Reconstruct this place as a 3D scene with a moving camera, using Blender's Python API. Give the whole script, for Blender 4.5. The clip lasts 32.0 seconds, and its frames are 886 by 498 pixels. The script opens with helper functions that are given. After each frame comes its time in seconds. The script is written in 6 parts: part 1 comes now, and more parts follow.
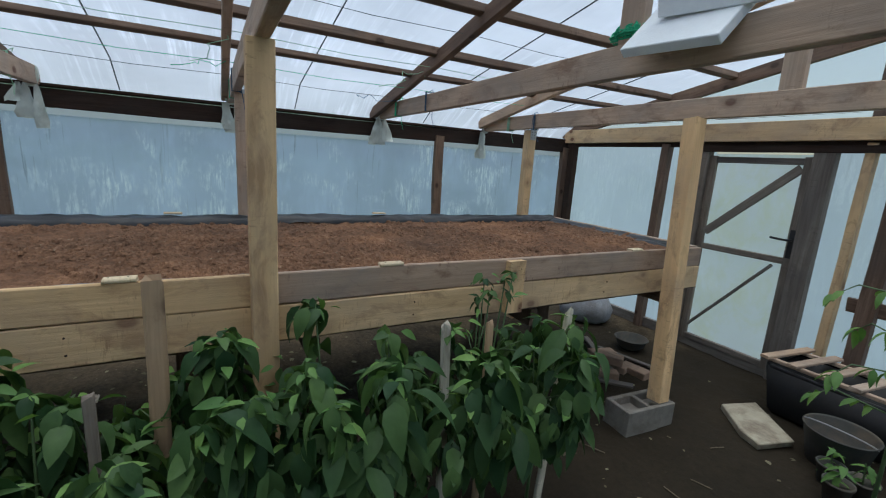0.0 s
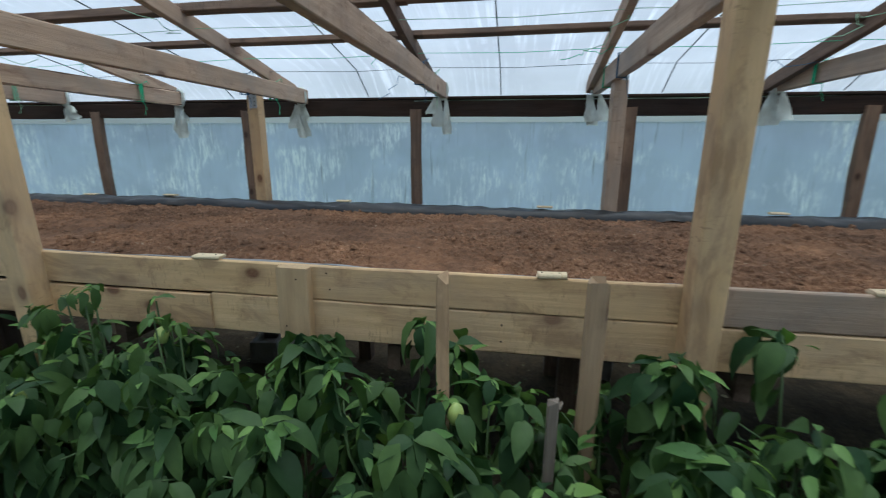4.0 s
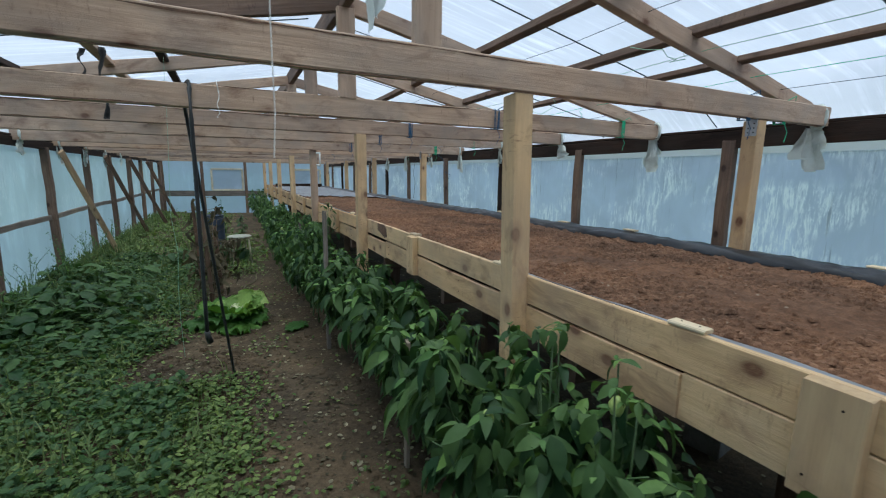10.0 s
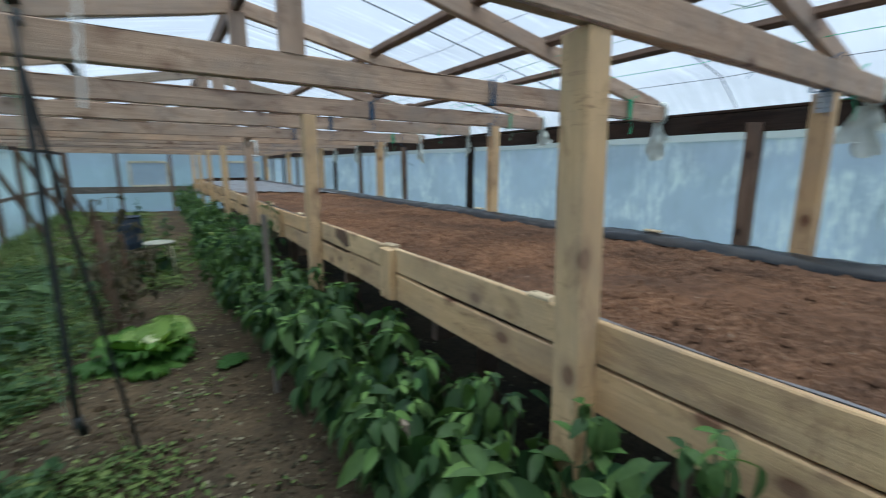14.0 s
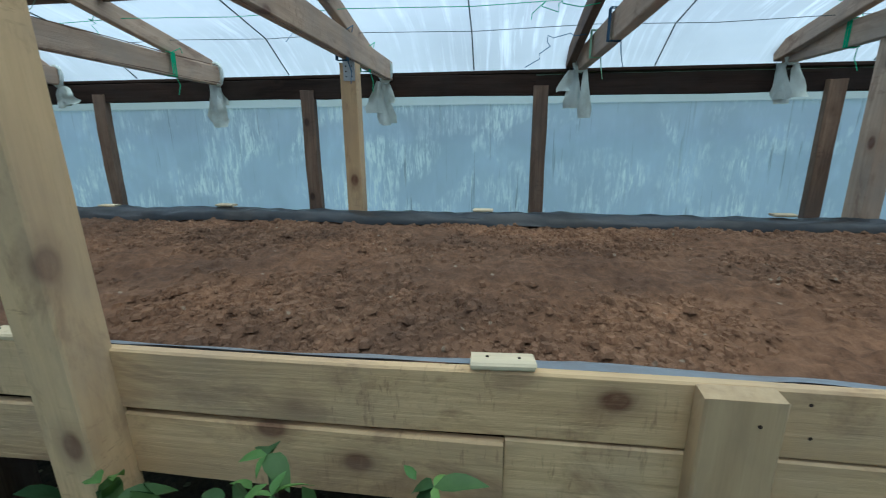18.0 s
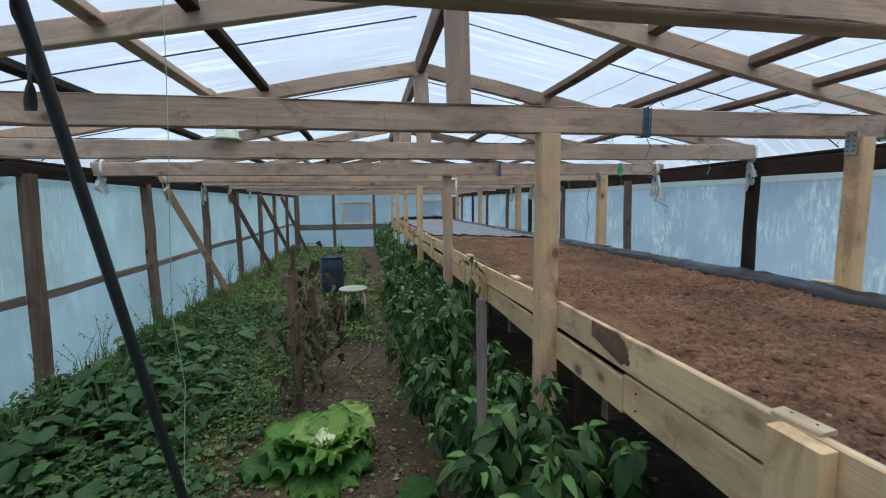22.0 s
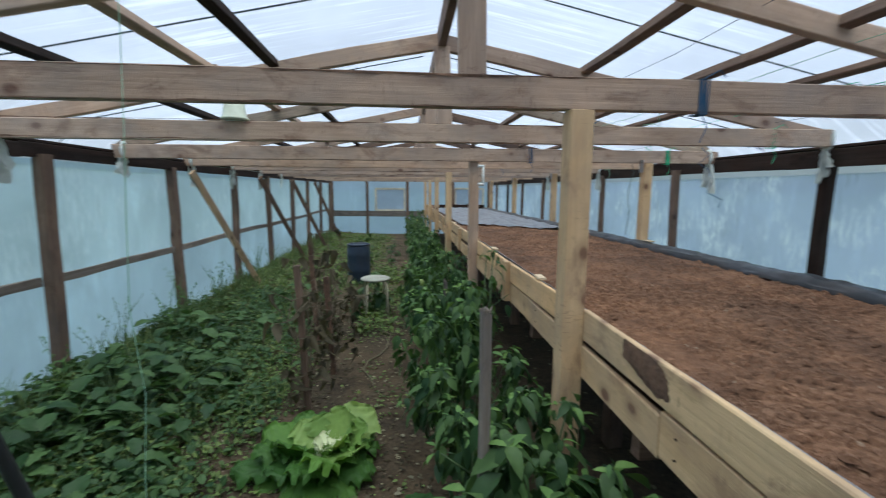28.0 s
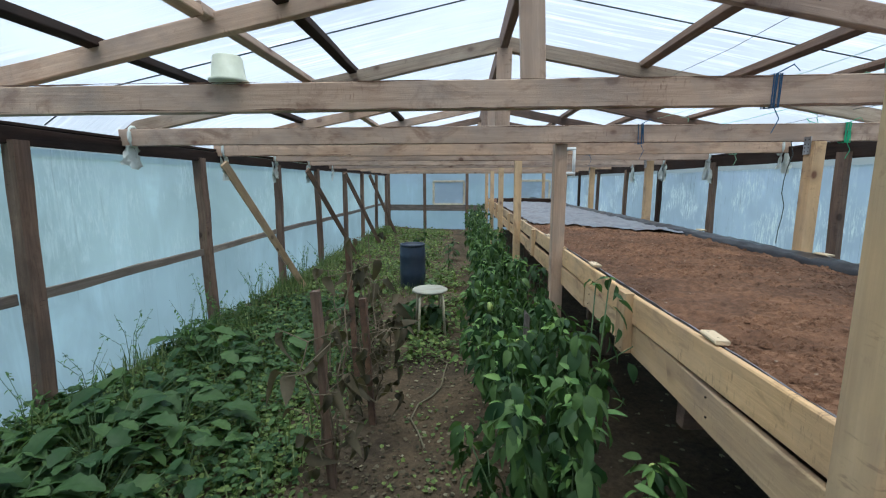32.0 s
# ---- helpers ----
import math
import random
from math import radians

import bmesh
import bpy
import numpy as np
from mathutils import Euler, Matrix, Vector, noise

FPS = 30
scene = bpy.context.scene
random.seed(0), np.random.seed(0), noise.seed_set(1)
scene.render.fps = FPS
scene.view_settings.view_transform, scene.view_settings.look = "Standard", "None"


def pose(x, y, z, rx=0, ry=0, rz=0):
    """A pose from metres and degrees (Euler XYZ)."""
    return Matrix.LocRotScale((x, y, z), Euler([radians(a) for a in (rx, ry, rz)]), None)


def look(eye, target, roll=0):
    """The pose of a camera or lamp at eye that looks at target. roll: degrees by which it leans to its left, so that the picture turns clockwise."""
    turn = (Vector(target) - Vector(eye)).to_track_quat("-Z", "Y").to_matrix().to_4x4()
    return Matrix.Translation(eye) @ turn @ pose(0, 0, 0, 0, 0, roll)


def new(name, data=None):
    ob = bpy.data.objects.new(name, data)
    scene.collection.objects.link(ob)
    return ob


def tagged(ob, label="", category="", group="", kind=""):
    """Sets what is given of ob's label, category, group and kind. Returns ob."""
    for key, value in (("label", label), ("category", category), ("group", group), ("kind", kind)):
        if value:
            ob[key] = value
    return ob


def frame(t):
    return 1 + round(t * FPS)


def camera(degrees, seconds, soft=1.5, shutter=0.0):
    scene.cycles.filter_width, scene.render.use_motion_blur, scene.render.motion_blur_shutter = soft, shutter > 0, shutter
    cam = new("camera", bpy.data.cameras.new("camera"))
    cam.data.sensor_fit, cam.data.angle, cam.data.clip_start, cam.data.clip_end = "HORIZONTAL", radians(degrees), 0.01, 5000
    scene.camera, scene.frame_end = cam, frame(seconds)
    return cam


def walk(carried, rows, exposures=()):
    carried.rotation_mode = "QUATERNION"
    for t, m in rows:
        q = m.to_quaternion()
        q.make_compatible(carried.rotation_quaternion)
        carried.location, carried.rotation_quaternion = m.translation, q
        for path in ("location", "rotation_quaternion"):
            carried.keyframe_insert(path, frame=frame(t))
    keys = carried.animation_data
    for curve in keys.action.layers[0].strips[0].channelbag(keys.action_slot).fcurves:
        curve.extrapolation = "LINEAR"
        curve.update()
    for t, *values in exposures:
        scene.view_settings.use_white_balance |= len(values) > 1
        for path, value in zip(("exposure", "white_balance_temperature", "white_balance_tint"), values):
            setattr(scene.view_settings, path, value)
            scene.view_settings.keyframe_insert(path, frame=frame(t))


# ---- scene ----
cam = camera(91.8, 32.0, soft=1.1, shutter=0.4)
PATH = [
    (0, (-1.706, -2.347, 1.54), (0.017, -3.28, 1.142), 3.7),
    (0.5, (-1.69, -2.332, 1.547), (0.071, -3.196, 1.151), 3.2),
    (1, (-1.686, -2.274, 1.55), (0.129, -3.013, 1.151), 3.1),
    (1.5, (-1.684, -2.178, 1.551), (0.182, -2.776, 1.154), 2.9),
    (2, (-1.684, -2.055, 1.553), (0.228, -2.486, 1.156), 3.3),
    (2.5, (-1.673, -1.971, 1.547), (0.258, -2.294, 1.137), 4.5),
    (3, (-1.63, -1.931, 1.547), (0.313, -2.127, 1.115), 3.8),
    (3.5, (-1.507, -1.94, 1.523), (0.438, -1.879, 1.061), 2.0),
    (5.5, (-1.134, -1.891, 1.473), (0.645, -1.077, 1.057), -0.8),
    (6, (-1.108, -1.76, 1.488), (0.677, -0.951, 1.088), 0.5),
    (6.5, (-1.068, -1.681, 1.494), (0.63, -0.695, 1.114), -0.0),
    (7, (-1.001, -1.659, 1.499), (0.468, -0.347, 1.152), -0.4),
    (7.5, (-0.992, -1.658, 1.497), (0.355, -0.219, 1.158), -0.4),
    (8, (-0.99, -1.655, 1.491), (0.263, -0.135, 1.148), -0.5),
    (8.5, (-1.002, -1.64, 1.491), (0.161, -0.049, 1.154), 0.3),
    (9, (-1.007, -1.629, 1.491), (0.034, 0.046, 1.155), 0.3),
    (9.5, (-1.042, -1.601, 1.488), (-0.125, 0.142, 1.139), 0.5),
    (10, (-1.158, -1.546, 1.512), (-0.287, 0.221, 1.169), 0.7),
    (10.5, (-1.277, -1.466, 1.512), (-0.431, 0.314, 1.173), 0.8),
    (11, (-1.344, -1.375, 1.473), (-0.654, 0.474, 1.147), 0.3),
    (11.5, (-1.239, -1.244, 1.461), (-0.959, 0.709, 1.129), -0.8),
    (12, (-1.188, -1.147, 1.445), (-1.129, 0.817, 1.072), -1.4),
    (12.5, (-1.228, -0.959, 1.432), (-1.101, 0.994, 1.024), -0.8),
    (13, (-1.277, -0.798, 1.468), (-0.948, 1.135, 1.07), -1.7),
    (13.5, (-1.177, -0.744, 1.508), (-0.61, 1.134, 1.122), -0.8),
    (14, (-1.002, -0.774, 1.504), (0.075, 0.868, 1.125), 0.2),
    (14.5, (-0.904, -0.788, 1.475), (0.636, 0.423, 1.074), 0.3),
    (15, (-0.936, -0.792, 1.484), (0.882, -0.081, 1.05), -0.9),
    (15.5, (-0.896, -0.809, 1.492), (0.957, -0.206, 1.042), -0.5),
    (17.5, (-0.819, -0.797, 1.456), (1.11, -0.608, 0.962), -0.2),
    (18, (-0.66, -0.777, 1.456), (1.262, -0.527, 0.965), -0.3),
    (18.5, (-0.664, -0.706, 1.473), (1.224, -0.243, 1.002), -1.6),
    (19, (-0.745, -0.554, 1.516), (0.931, 0.442, 1.069), -2.8),
    (19.5, (-0.843, -0.392, 1.542), (0.509, 1.028, 1.147), -3.1),
    (20, (-0.957, -0.219, 1.557), (0.105, 1.443, 1.227), -4.9),
    (20.5, (-0.973, -0.044, 1.535), (-0.2, 1.777, 1.24), -3.6),
    (21, (-0.864, 0.18, 1.548), (-0.413, 2.113, 1.304), -2.1),
    (21.5, (-0.846, 0.402, 1.536), (-0.51, 2.359, 1.301), -1.7),
    (22, (-0.882, 0.564, 1.558), (-0.538, 2.522, 1.342), -0.7),
    (22.5, (-0.796, 0.646, 1.561), (-0.58, 2.627, 1.382), -0.4),
    (23, (-0.724, 0.726, 1.553), (-0.537, 2.711, 1.405), -0.4),
    (23.5, (-0.744, 0.756, 1.558), (-0.603, 2.747, 1.429), 0.1),
    (24, (-0.759, 0.756, 1.558), (-0.644, 2.749, 1.44), 0.2),
    (24.5, (-0.771, 0.761, 1.556), (-0.692, 2.756, 1.437), 0.3),
    (25, (-0.753, 0.78, 1.552), (-0.682, 2.775, 1.432), 0.3),
    (25.5, (-0.71, 0.782, 1.54), (-0.464, 2.76, 1.384), 0.7),
    (27.5, (-0.716, 0.735, 1.576), (-0.247, 2.657, 1.281), 1.0),
    (28, (-0.72, 0.816, 1.56), (-0.544, 2.789, 1.289), 0.3),
    (28.5, (-0.688, 0.837, 1.553), (-0.774, 2.818, 1.289), 0.9),
    (29, (-0.717, 0.964, 1.517), (-0.851, 2.938, 1.223), 0.9),
    (29.5, (-0.808, 1.189, 1.521), (-0.862, 3.166, 1.226), 2.1),
    (30, (-0.789, 1.423, 1.481), (-0.885, 3.392, 1.144), 1.7),
    (30.5, (-0.746, 1.601, 1.487), (-0.87, 3.561, 1.107), 1.2),
    (31, (-0.791, 1.677, 1.513), (-0.894, 3.638, 1.134), 0.4),
    (31.5, (-0.797, 1.746, 1.546), (-0.886, 3.712, 1.188), -0.3),
    (32, (-0.752, 1.795, 1.557), (-0.844, 3.769, 1.252), -0.1),
]
walk(cam, [(t, look(eye, target, roll)) for t, eye, target, roll in PATH], exposures=[(0.0, 0.42, 6250, 4), (3.0, 0.52, 6200, 2), (5.5, 0.55, 6100, 0), (9.0, 0.60, 6100, 2), (12.0, 0.65, 6150, 4), (13.0, 0.80, 6200, 5), (14.0, 0.70, 6050, 1), (16.0, 0.60, 5750, -5), (18.0, 0.55, 5700, -8), (19.0, 0.55, 5700, -8), (20.0, 0.60, 5950, -1), (21.0, 0.55, 6000, 2), (22.0, 0.64, 6050, 4), (23.5, 0.88, 6050, 3), (25.5, 0.85, 6050, 3), (29.0, 0.72, 6150, 4), (30.0, 0.80, 6150, 4), (31.0, 0.94, 6150, 4), (32.0, 0.92, 6150, 4)])

# ---- world and sun: an overcast day ----
world = bpy.data.worlds.new("overcast_sky")
scene.world = world
world.use_nodes = True
wn = world.node_tree.nodes
sky = wn.new("ShaderNodeTexSky")
sky.sky_type = "NISHITA"
sky.sun_disc = False
sky.sun_elevation = radians(84)
sky.sun_rotation = radians(190)
sky.air_density, sky.dust_density, sky.ozone_density = 1.2, 3.5, 1.0
wn["Background"].inputs["Strength"].default_value = 0.14
world.node_tree.links.new(sky.outputs[0], wn["Background"].inputs["Color"])
sun = new("sun", bpy.data.lights.new("sun", "SUN"))
sun.data.energy = 1.5
sun.data.angle = radians(60)
sun.data.color = (0.96, 0.98, 1.0)
sun.matrix_basis = look((-0.1, 2.1, 14), (0, 3, 0))


# ---- materials ----
def material(name, rough=0.8, metal=0.0):
    m = bpy.data.materials.new(name)
    m.use_nodes = True
    nt = m.node_tree
    b = nt.nodes["Principled BSDF"]
    b.inputs["Roughness"].default_value = rough
    b.inputs["Metallic"].default_value = metal
    return m, nt, b


def node(nt, kind, **values):
    n = nt.nodes.new(kind)
    for k, v in values.items():
        if k in n.inputs:
            n.inputs[k].default_value = v
    return n


def link(nt, a, b):
    nt.links.new(a, b)


def coords(nt, scale=(1, 1, 1), kind="Object", spread=0.0):
    """Scaled object coordinates; spread shifts them by the object's random number."""
    tc = nt.nodes.new("ShaderNodeTexCoord")
    mp = nt.nodes.new("ShaderNodeMapping")
    mp.inputs["Scale"].default_value = scale
    out = tc.outputs[kind]
    if spread:
        info = nt.nodes.new("ShaderNodeObjectInfo")
        mul = nt.nodes.new("ShaderNodeMath")
        mul.operation = "MULTIPLY"
        mul.inputs[1].default_value = spread
        link(nt, info.outputs["Random"], mul.inputs[0])
        add = nt.nodes.new("ShaderNodeVectorMath")
        add.operation = "ADD"
        link(nt, out, add.inputs[0])
        link(nt, mul.outputs[0], add.inputs[1])
        out = add.outputs[0]
    link(nt, out, mp.inputs["Vector"])
    return mp.outputs[0]


def noise_tex(nt, vec, scale, detail=4, rough=0.55, distort=0.0):
    n = node(nt, "ShaderNodeTexNoise", Scale=scale, Detail=detail, Roughness=rough, Distortion=distort)
    link(nt, vec, n.inputs["Vector"])
    return n.outputs["Fac"]


def ramp(nt, fac, stops):
    r = nt.nodes.new("ShaderNodeValToRGB")
    e = r.color_ramp.elements
    while len(e) < len(stops):
        e.new(0.5)
    for el, (p, c) in zip(e, stops):
        el.position = p
        el.color = (*c, 1) if len(c) == 3 else c
    link(nt, fac, r.inputs["Fac"])
    return r.outputs["Color"]


def mix(nt, fac, a, b, mode="MIX"):
    m = nt.nodes.new("ShaderNodeMix")
    m.data_type = "RGBA"
    m.blend_type = mode
    for sock, v in ((m.inputs[0], fac), (m.inputs[6], a), (m.inputs[7], b)):
        if isinstance(v, (int, float)):
            sock.default_value = v
        elif isinstance(v, tuple):
            sock.default_value = (*v, 1)
        else:
            link(nt, v, sock)
    return m.outputs[2]


def bump(nt, b, height, strength, dist=0.01):
    n = node(nt, "ShaderNodeBump", Strength=strength, Distance=dist)
    link(nt, height, n.inputs["Height"])
    link(nt, n.outputs[0], b.inputs["Normal"])


def wood(name, light, dark, knot, weather, weather_amount, rough=0.75, grain=1.0, stain=0.55, spec=0.3):
    """Sawn timber; the grain runs along the object's x axis."""
    m, nt, b = material(name, rough)
    b.inputs["Specular IOR Level"].default_value = spec
    fine = noise_tex(nt, coords(nt, (1.2, 30, 30), spread=37.0), 2.2, 6, 0.65, 0.4)
    broad = noise_tex(nt, coords(nt, (0.8, 5, 5), spread=37.0), 1.6, 4, 0.55, 0.8)
    base = mix(nt, ramp(nt, broad, [(0.32, (0, 0, 0)), (0.68, (1, 1, 1))]), dark, light)
    stripe = ramp(nt, fine, [(0.32, (0.48, 0.42, 0.38)), (0.60, (1.05, 1.05, 1.05))])
    base = mix(nt, 0.65 * grain, base, stripe, "MULTIPLY")
    # knots with a reddish halo
    v = node(nt, "ShaderNodeTexVoronoi", Scale=1.0)
    link(nt, coords(nt, (5.6, 8.2, 8.2), spread=53.0), v.inputs["Vector"])
    pick = nt.nodes.new("ShaderNodeSeparateColor")
    link(nt, v.outputs["Color"], pick.inputs[0])
    some = ramp(nt, pick.outputs[0], [(0.70, (0, 0, 0)), (0.73, (1, 1, 1))])
    halo = mix(nt, 1.0, ramp(nt, v.outputs["Distance"], [(0.20, (0.8, 0.8, 0.8)), (0.42, (0, 0, 0))]), some, "MULTIPLY")
    base = mix(nt, halo, base, tuple(0.45 * a + 0.55 * c for a, c in zip(light, knot)))
    kd = ramp(nt, v.outputs["Distance"], [(0.13, (1, 1, 1)), (0.21, (0, 0, 0))])
    kfac = mix(nt, 1.0, kd, some, "MULTIPLY")
    base = mix(nt, kfac, base, knot)
    # brown smudges and grey, wet, dirty patches
    smudge = ramp(nt, noise_tex(nt, coords(nt, (2.2, 5, 5), spread=71.0), 1.7, 6, 0.7, 0.6), [(0.53, (0, 0, 0)), (0.66, (stain,) * 3)])
    base = mix(nt, smudge, base, tuple(0.35 * a + 0.65 * c for a, c in zip(dark, knot)))
    # short marks across the grain where the surface is scuffed
    scuffs = ramp(nt, noise_tex(nt, coords(nt, (62, 13, 13), spread=29.0), 1.5, 5, 0.65, 0.3), [(0.56, (0, 0, 0)), (0.66, (0.75,) * 3)])
    worn = ramp(nt, noise_tex(nt, coords(nt, (2.6, 3.4, 3.4), spread=83.0), 1.6, 4, 0.6), [(0.50, (0, 0, 0)), (0.62, (1, 1, 1))])
    base = mix(nt, mix(nt, 1.0, scuffs, worn, "MULTIPLY"), base, tuple(0.25 * a + 0.75 * c for a, c in zip(dark, knot)))
    dirt = ramp(nt, noise_tex(nt, coords(nt, (1, 1.6, 1.6), spread=11.0), 2.3, 6, 0.65, 0.3), [(0.42, (0, 0, 0)), (0.72, (weather_amount,) * 3)])
    base = mix(nt, dirt, base, weather)
    info = nt.nodes.new("ShaderNodeObjectInfo")
    tone = ramp(nt, info.outputs["Random"], [(0.0, (0.74, 0.72, 0.72)), (0.35, (0.98, 0.93, 0.88)), (0.7, (1.05, 1.04, 1.02)), (1.0, (1.18, 1.08, 0.96))])
    base = mix(nt, 1.0, base, tone, "MULTIPLY")
    link(nt, base, b.inputs["Base Color"])
    bump(nt, b, fine, 0.45, 0.005)
    return m


FRESH = wood("fresh_pine", (0.70, 0.515, 0.30), (0.57, 0.395, 0.22), (0.17, 0.085, 0.05), (0.36, 0.275, 0.20), 0.7, grain=0.30, stain=0.75)
AGED = wood("weathered_pine", (0.54, 0.41, 0.31), (0.39, 0.285, 0.21), (0.14, 0.07, 0.045), (0.29, 0.25, 0.22), 0.8, grain=0.55, stain=0.8)
BLOCKWOOD = wood("planed_offcut_wood", (0.74, 0.63, 0.44), (0.64, 0.52, 0.34), (0.4, 0.28, 0.16), (0.5, 0.44, 0.35), 0.4, grain=0.3, stain=0.2)
BROWN = wood("brown_timber", (0.25, 0.175, 0.13), (0.135, 0.088, 0.064), (0.05, 0.028, 0.02), (0.10, 0.08, 0.07), 0.8, 0.85)
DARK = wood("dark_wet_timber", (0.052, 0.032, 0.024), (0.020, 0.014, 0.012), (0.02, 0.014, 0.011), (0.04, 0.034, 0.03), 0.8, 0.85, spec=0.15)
PALEGREY = wood("bleached_timber", (0.34, 0.305, 0.26), (0.20, 0.175, 0.15), (0.12, 0.095, 0.08), (0.20, 0.185, 0.165), 0.7)
STAKEWOOD = wood("split_brown_stake", (0.64, 0.46, 0.29), (0.50, 0.35, 0.21), (0.17, 0.10, 0.06), (0.38, 0.30, 0.22), 0.45, grain=0.6)
GREYWOOD = wood("grey_timber", (0.24, 0.22, 0.20), (0.14, 0.125, 0.115), (0.07, 0.055, 0.05), (0.10, 0.095, 0.09), 0.7)


def film_material(name, tint, clear, streaks, stretch, patch=0.0, dull=0.0, drip=0.0, stain=None):
    """Greenhouse film: scatters the daylight through, with a little clear view; drip adds condensation."""
    m = bpy.data.materials.new(name)
    m.use_nodes = True
    nt = m.node_tree
    nt.nodes.remove(nt.nodes["Principled BSDF"])
    out = nt.nodes["Material Output"]
    tr = nt.nodes.new("ShaderNodeBsdfTranslucent")
    df = nt.nodes.new("ShaderNodeBsdfDiffuse")
    tp = nt.nodes.new("ShaderNodeBsdfTransparent")
    gl = node(nt, "ShaderNodeBsdfGlossy", Roughness=0.22)
    runs = noise_tex(nt, coords(nt, stretch), 1.0, 6, 0.62, 0.35)
    wide = noise_tex(nt, coords(nt, (0.8, 0.8, 0.8)), 1.1, 4, 0.55, 0.4)
    where = ramp(nt, noise_tex(nt, coords(nt, (1.0, 1.0, 1.3)), 1.4, 4, 0.6, 0.5), [(0.42, (0, 0, 0)), (0.62, (1, 1, 1))])
    lines = mix(nt, 1.0, ramp(nt, runs, [(0.50, (0, 0, 0)), (0.64, (1, 1, 1))]), where, "MULTIPLY")
    col = mix(nt, lines, tuple(c * (1 - streaks) for c in tint), tint)
    low = tuple(c * (1 - patch) for c in tint)
    col = mix(nt, ramp(nt, wide, [(0.36, (1, 1, 1)), (0.62, (0, 0, 0))]), col, mix(nt, 0.6, col, low))
    if drip:
        # pale beaded patches, broken by thin clear runs
        bead = ramp(nt, noise_tex(nt, coords(nt, (26, 26, 4.6)), 1.5, 7, 0.75, 0.5), [(0.47, (0, 0, 0)), (0.58, (1, 1, 1))])
        area = ramp(nt, noise_tex(nt, coords(nt, (1.5, 1.5, 1.6)), 1.3, 4, 0.6, 0.6), [(0.46, (0, 0, 0)), (0.60, (drip,) * 3)])
        sep = nt.nodes.new("ShaderNodeSeparateXYZ")
        link(nt, coords(nt), sep.inputs[0])
        high = ramp(nt, sep.outputs[2], [(0.0, (0.1, 0.1, 0.1)), (0.62, (0.25, 0.25, 0.25)), (0.92, (1, 1, 1))])
        area = mix(nt, 1.0, area, high, "MULTIPLY")
        col = mix(nt, mix(nt, 1.0, bead, area, "MULTIPLY"), col, (0.92, 0.97, 1.0))
        thin = ramp(nt, noise_tex(nt, coords(nt, (24, 24, 1.1)), 1.5, 5, 0.6, 0.5), [(0.60, (0, 0, 0)), (0.68, (0.75 * drip,) * 3)])
        upper = ramp(nt, noise_tex(nt, coords(nt, (1.6, 1.6, 0.7)), 1.6, 3, 0.5), [(0.40, (0, 0, 0)), (0.60, (1, 1, 1))])
        col = mix(nt, mix(nt, 1.0, thin, upper, "MULTIPLY"), col, tuple(c * 0.35 for c in tint))
    if stain:
        alg = ramp(nt, noise_tex(nt, coords(nt, (2, 2, 1.4)), 2.0, 6, 0.65, 0.5), [(0.46, (0, 0, 0)), (0.66, (0.6, 0.6, 0.6))])
        col = mix(nt, alg, col, stain)
    link(nt, col, tr.inputs["Color"])
    df.inputs["Color"].default_value = (*[0.5 * c for c in tint], 1)
    gl.inputs["Color"].default_value = (0.8, 0.85, 0.9, 1)
    a = nt.nodes.new("ShaderNodeMixShader")
    a.inputs[0].default_value = 0.12 + dull
    link(nt, tr.outputs[0], a.inputs[1])
    link(nt, df.outputs[0], a.inputs[2])
    c = nt.nodes.new("ShaderNodeMixShader")
    c.inputs[0].default_value = clear
    link(nt, a.outputs[0], c.inputs[1])
    link(nt, tp.outputs[0], c.inputs[2])
    g = nt.nodes.new("ShaderNodeMixShader")
    g.inputs[0].default_value = 0.05
    link(nt, c.outputs[0], g.inputs[1])
    link(nt, gl.outputs[0], g.inputs[2])
    bp = node(nt, "ShaderNodeBump", Strength=0.25, Distance=0.02)
    link(nt, runs, bp.inputs["Height"])
    for n in (tr, df, gl):
        link(nt, bp.outputs[0], n.inputs["Normal"])
    link(nt, g.outputs[0], out.inputs["Surface"])
    return m


FILM_ROOF = film_material("roof_film", (0.665, 0.71, 0.765), 0.10, 0.36, (0.8, 21, 2), 0.12)
FILM_LAP = film_material("lapped_clear_film", (0.66, 0.74, 0.86), 0.30, 0.14, (6, 6, 3), 0.12)
FILM_EAST = film_material("condensed_wall_film", (0.635, 0.725, 0.895), 0.07, 0.10, (10, 10, 2.2), 0.42, -0.08, drip=0.9)
FILM_WEST = film_material("milky_wall_film", (0.68, 0.82, 0.885), 0.05, 0.16, (3, 3, 0.7), 0.45, -0.05, drip=0.35)
FILM_END = film_material("end_wall_film", (0.74, 0.81, 0.90), 0.05, 0.10, (5, 5, 0.8), 0.26, -0.10, drip=0.3)
FILM_DIMMER = film_material("dimmer_film", (0.62, 0.74, 0.82), 0.45, 0.2, (3, 3, 0.7), 0.4)
FILM_GABLE = film_material("gable_film", (0.97, 0.98, 1.0), 0.28, 0.10, (4, 4, 2), 0.06, -0.10)
FILM_DOOR = film_material("door_film", (0.80, 0.84, 0.86), 0.06, 0.14, (4, 4, 0.6), 0.22, -0.05, stain=(0.62, 0.64, 0.44))


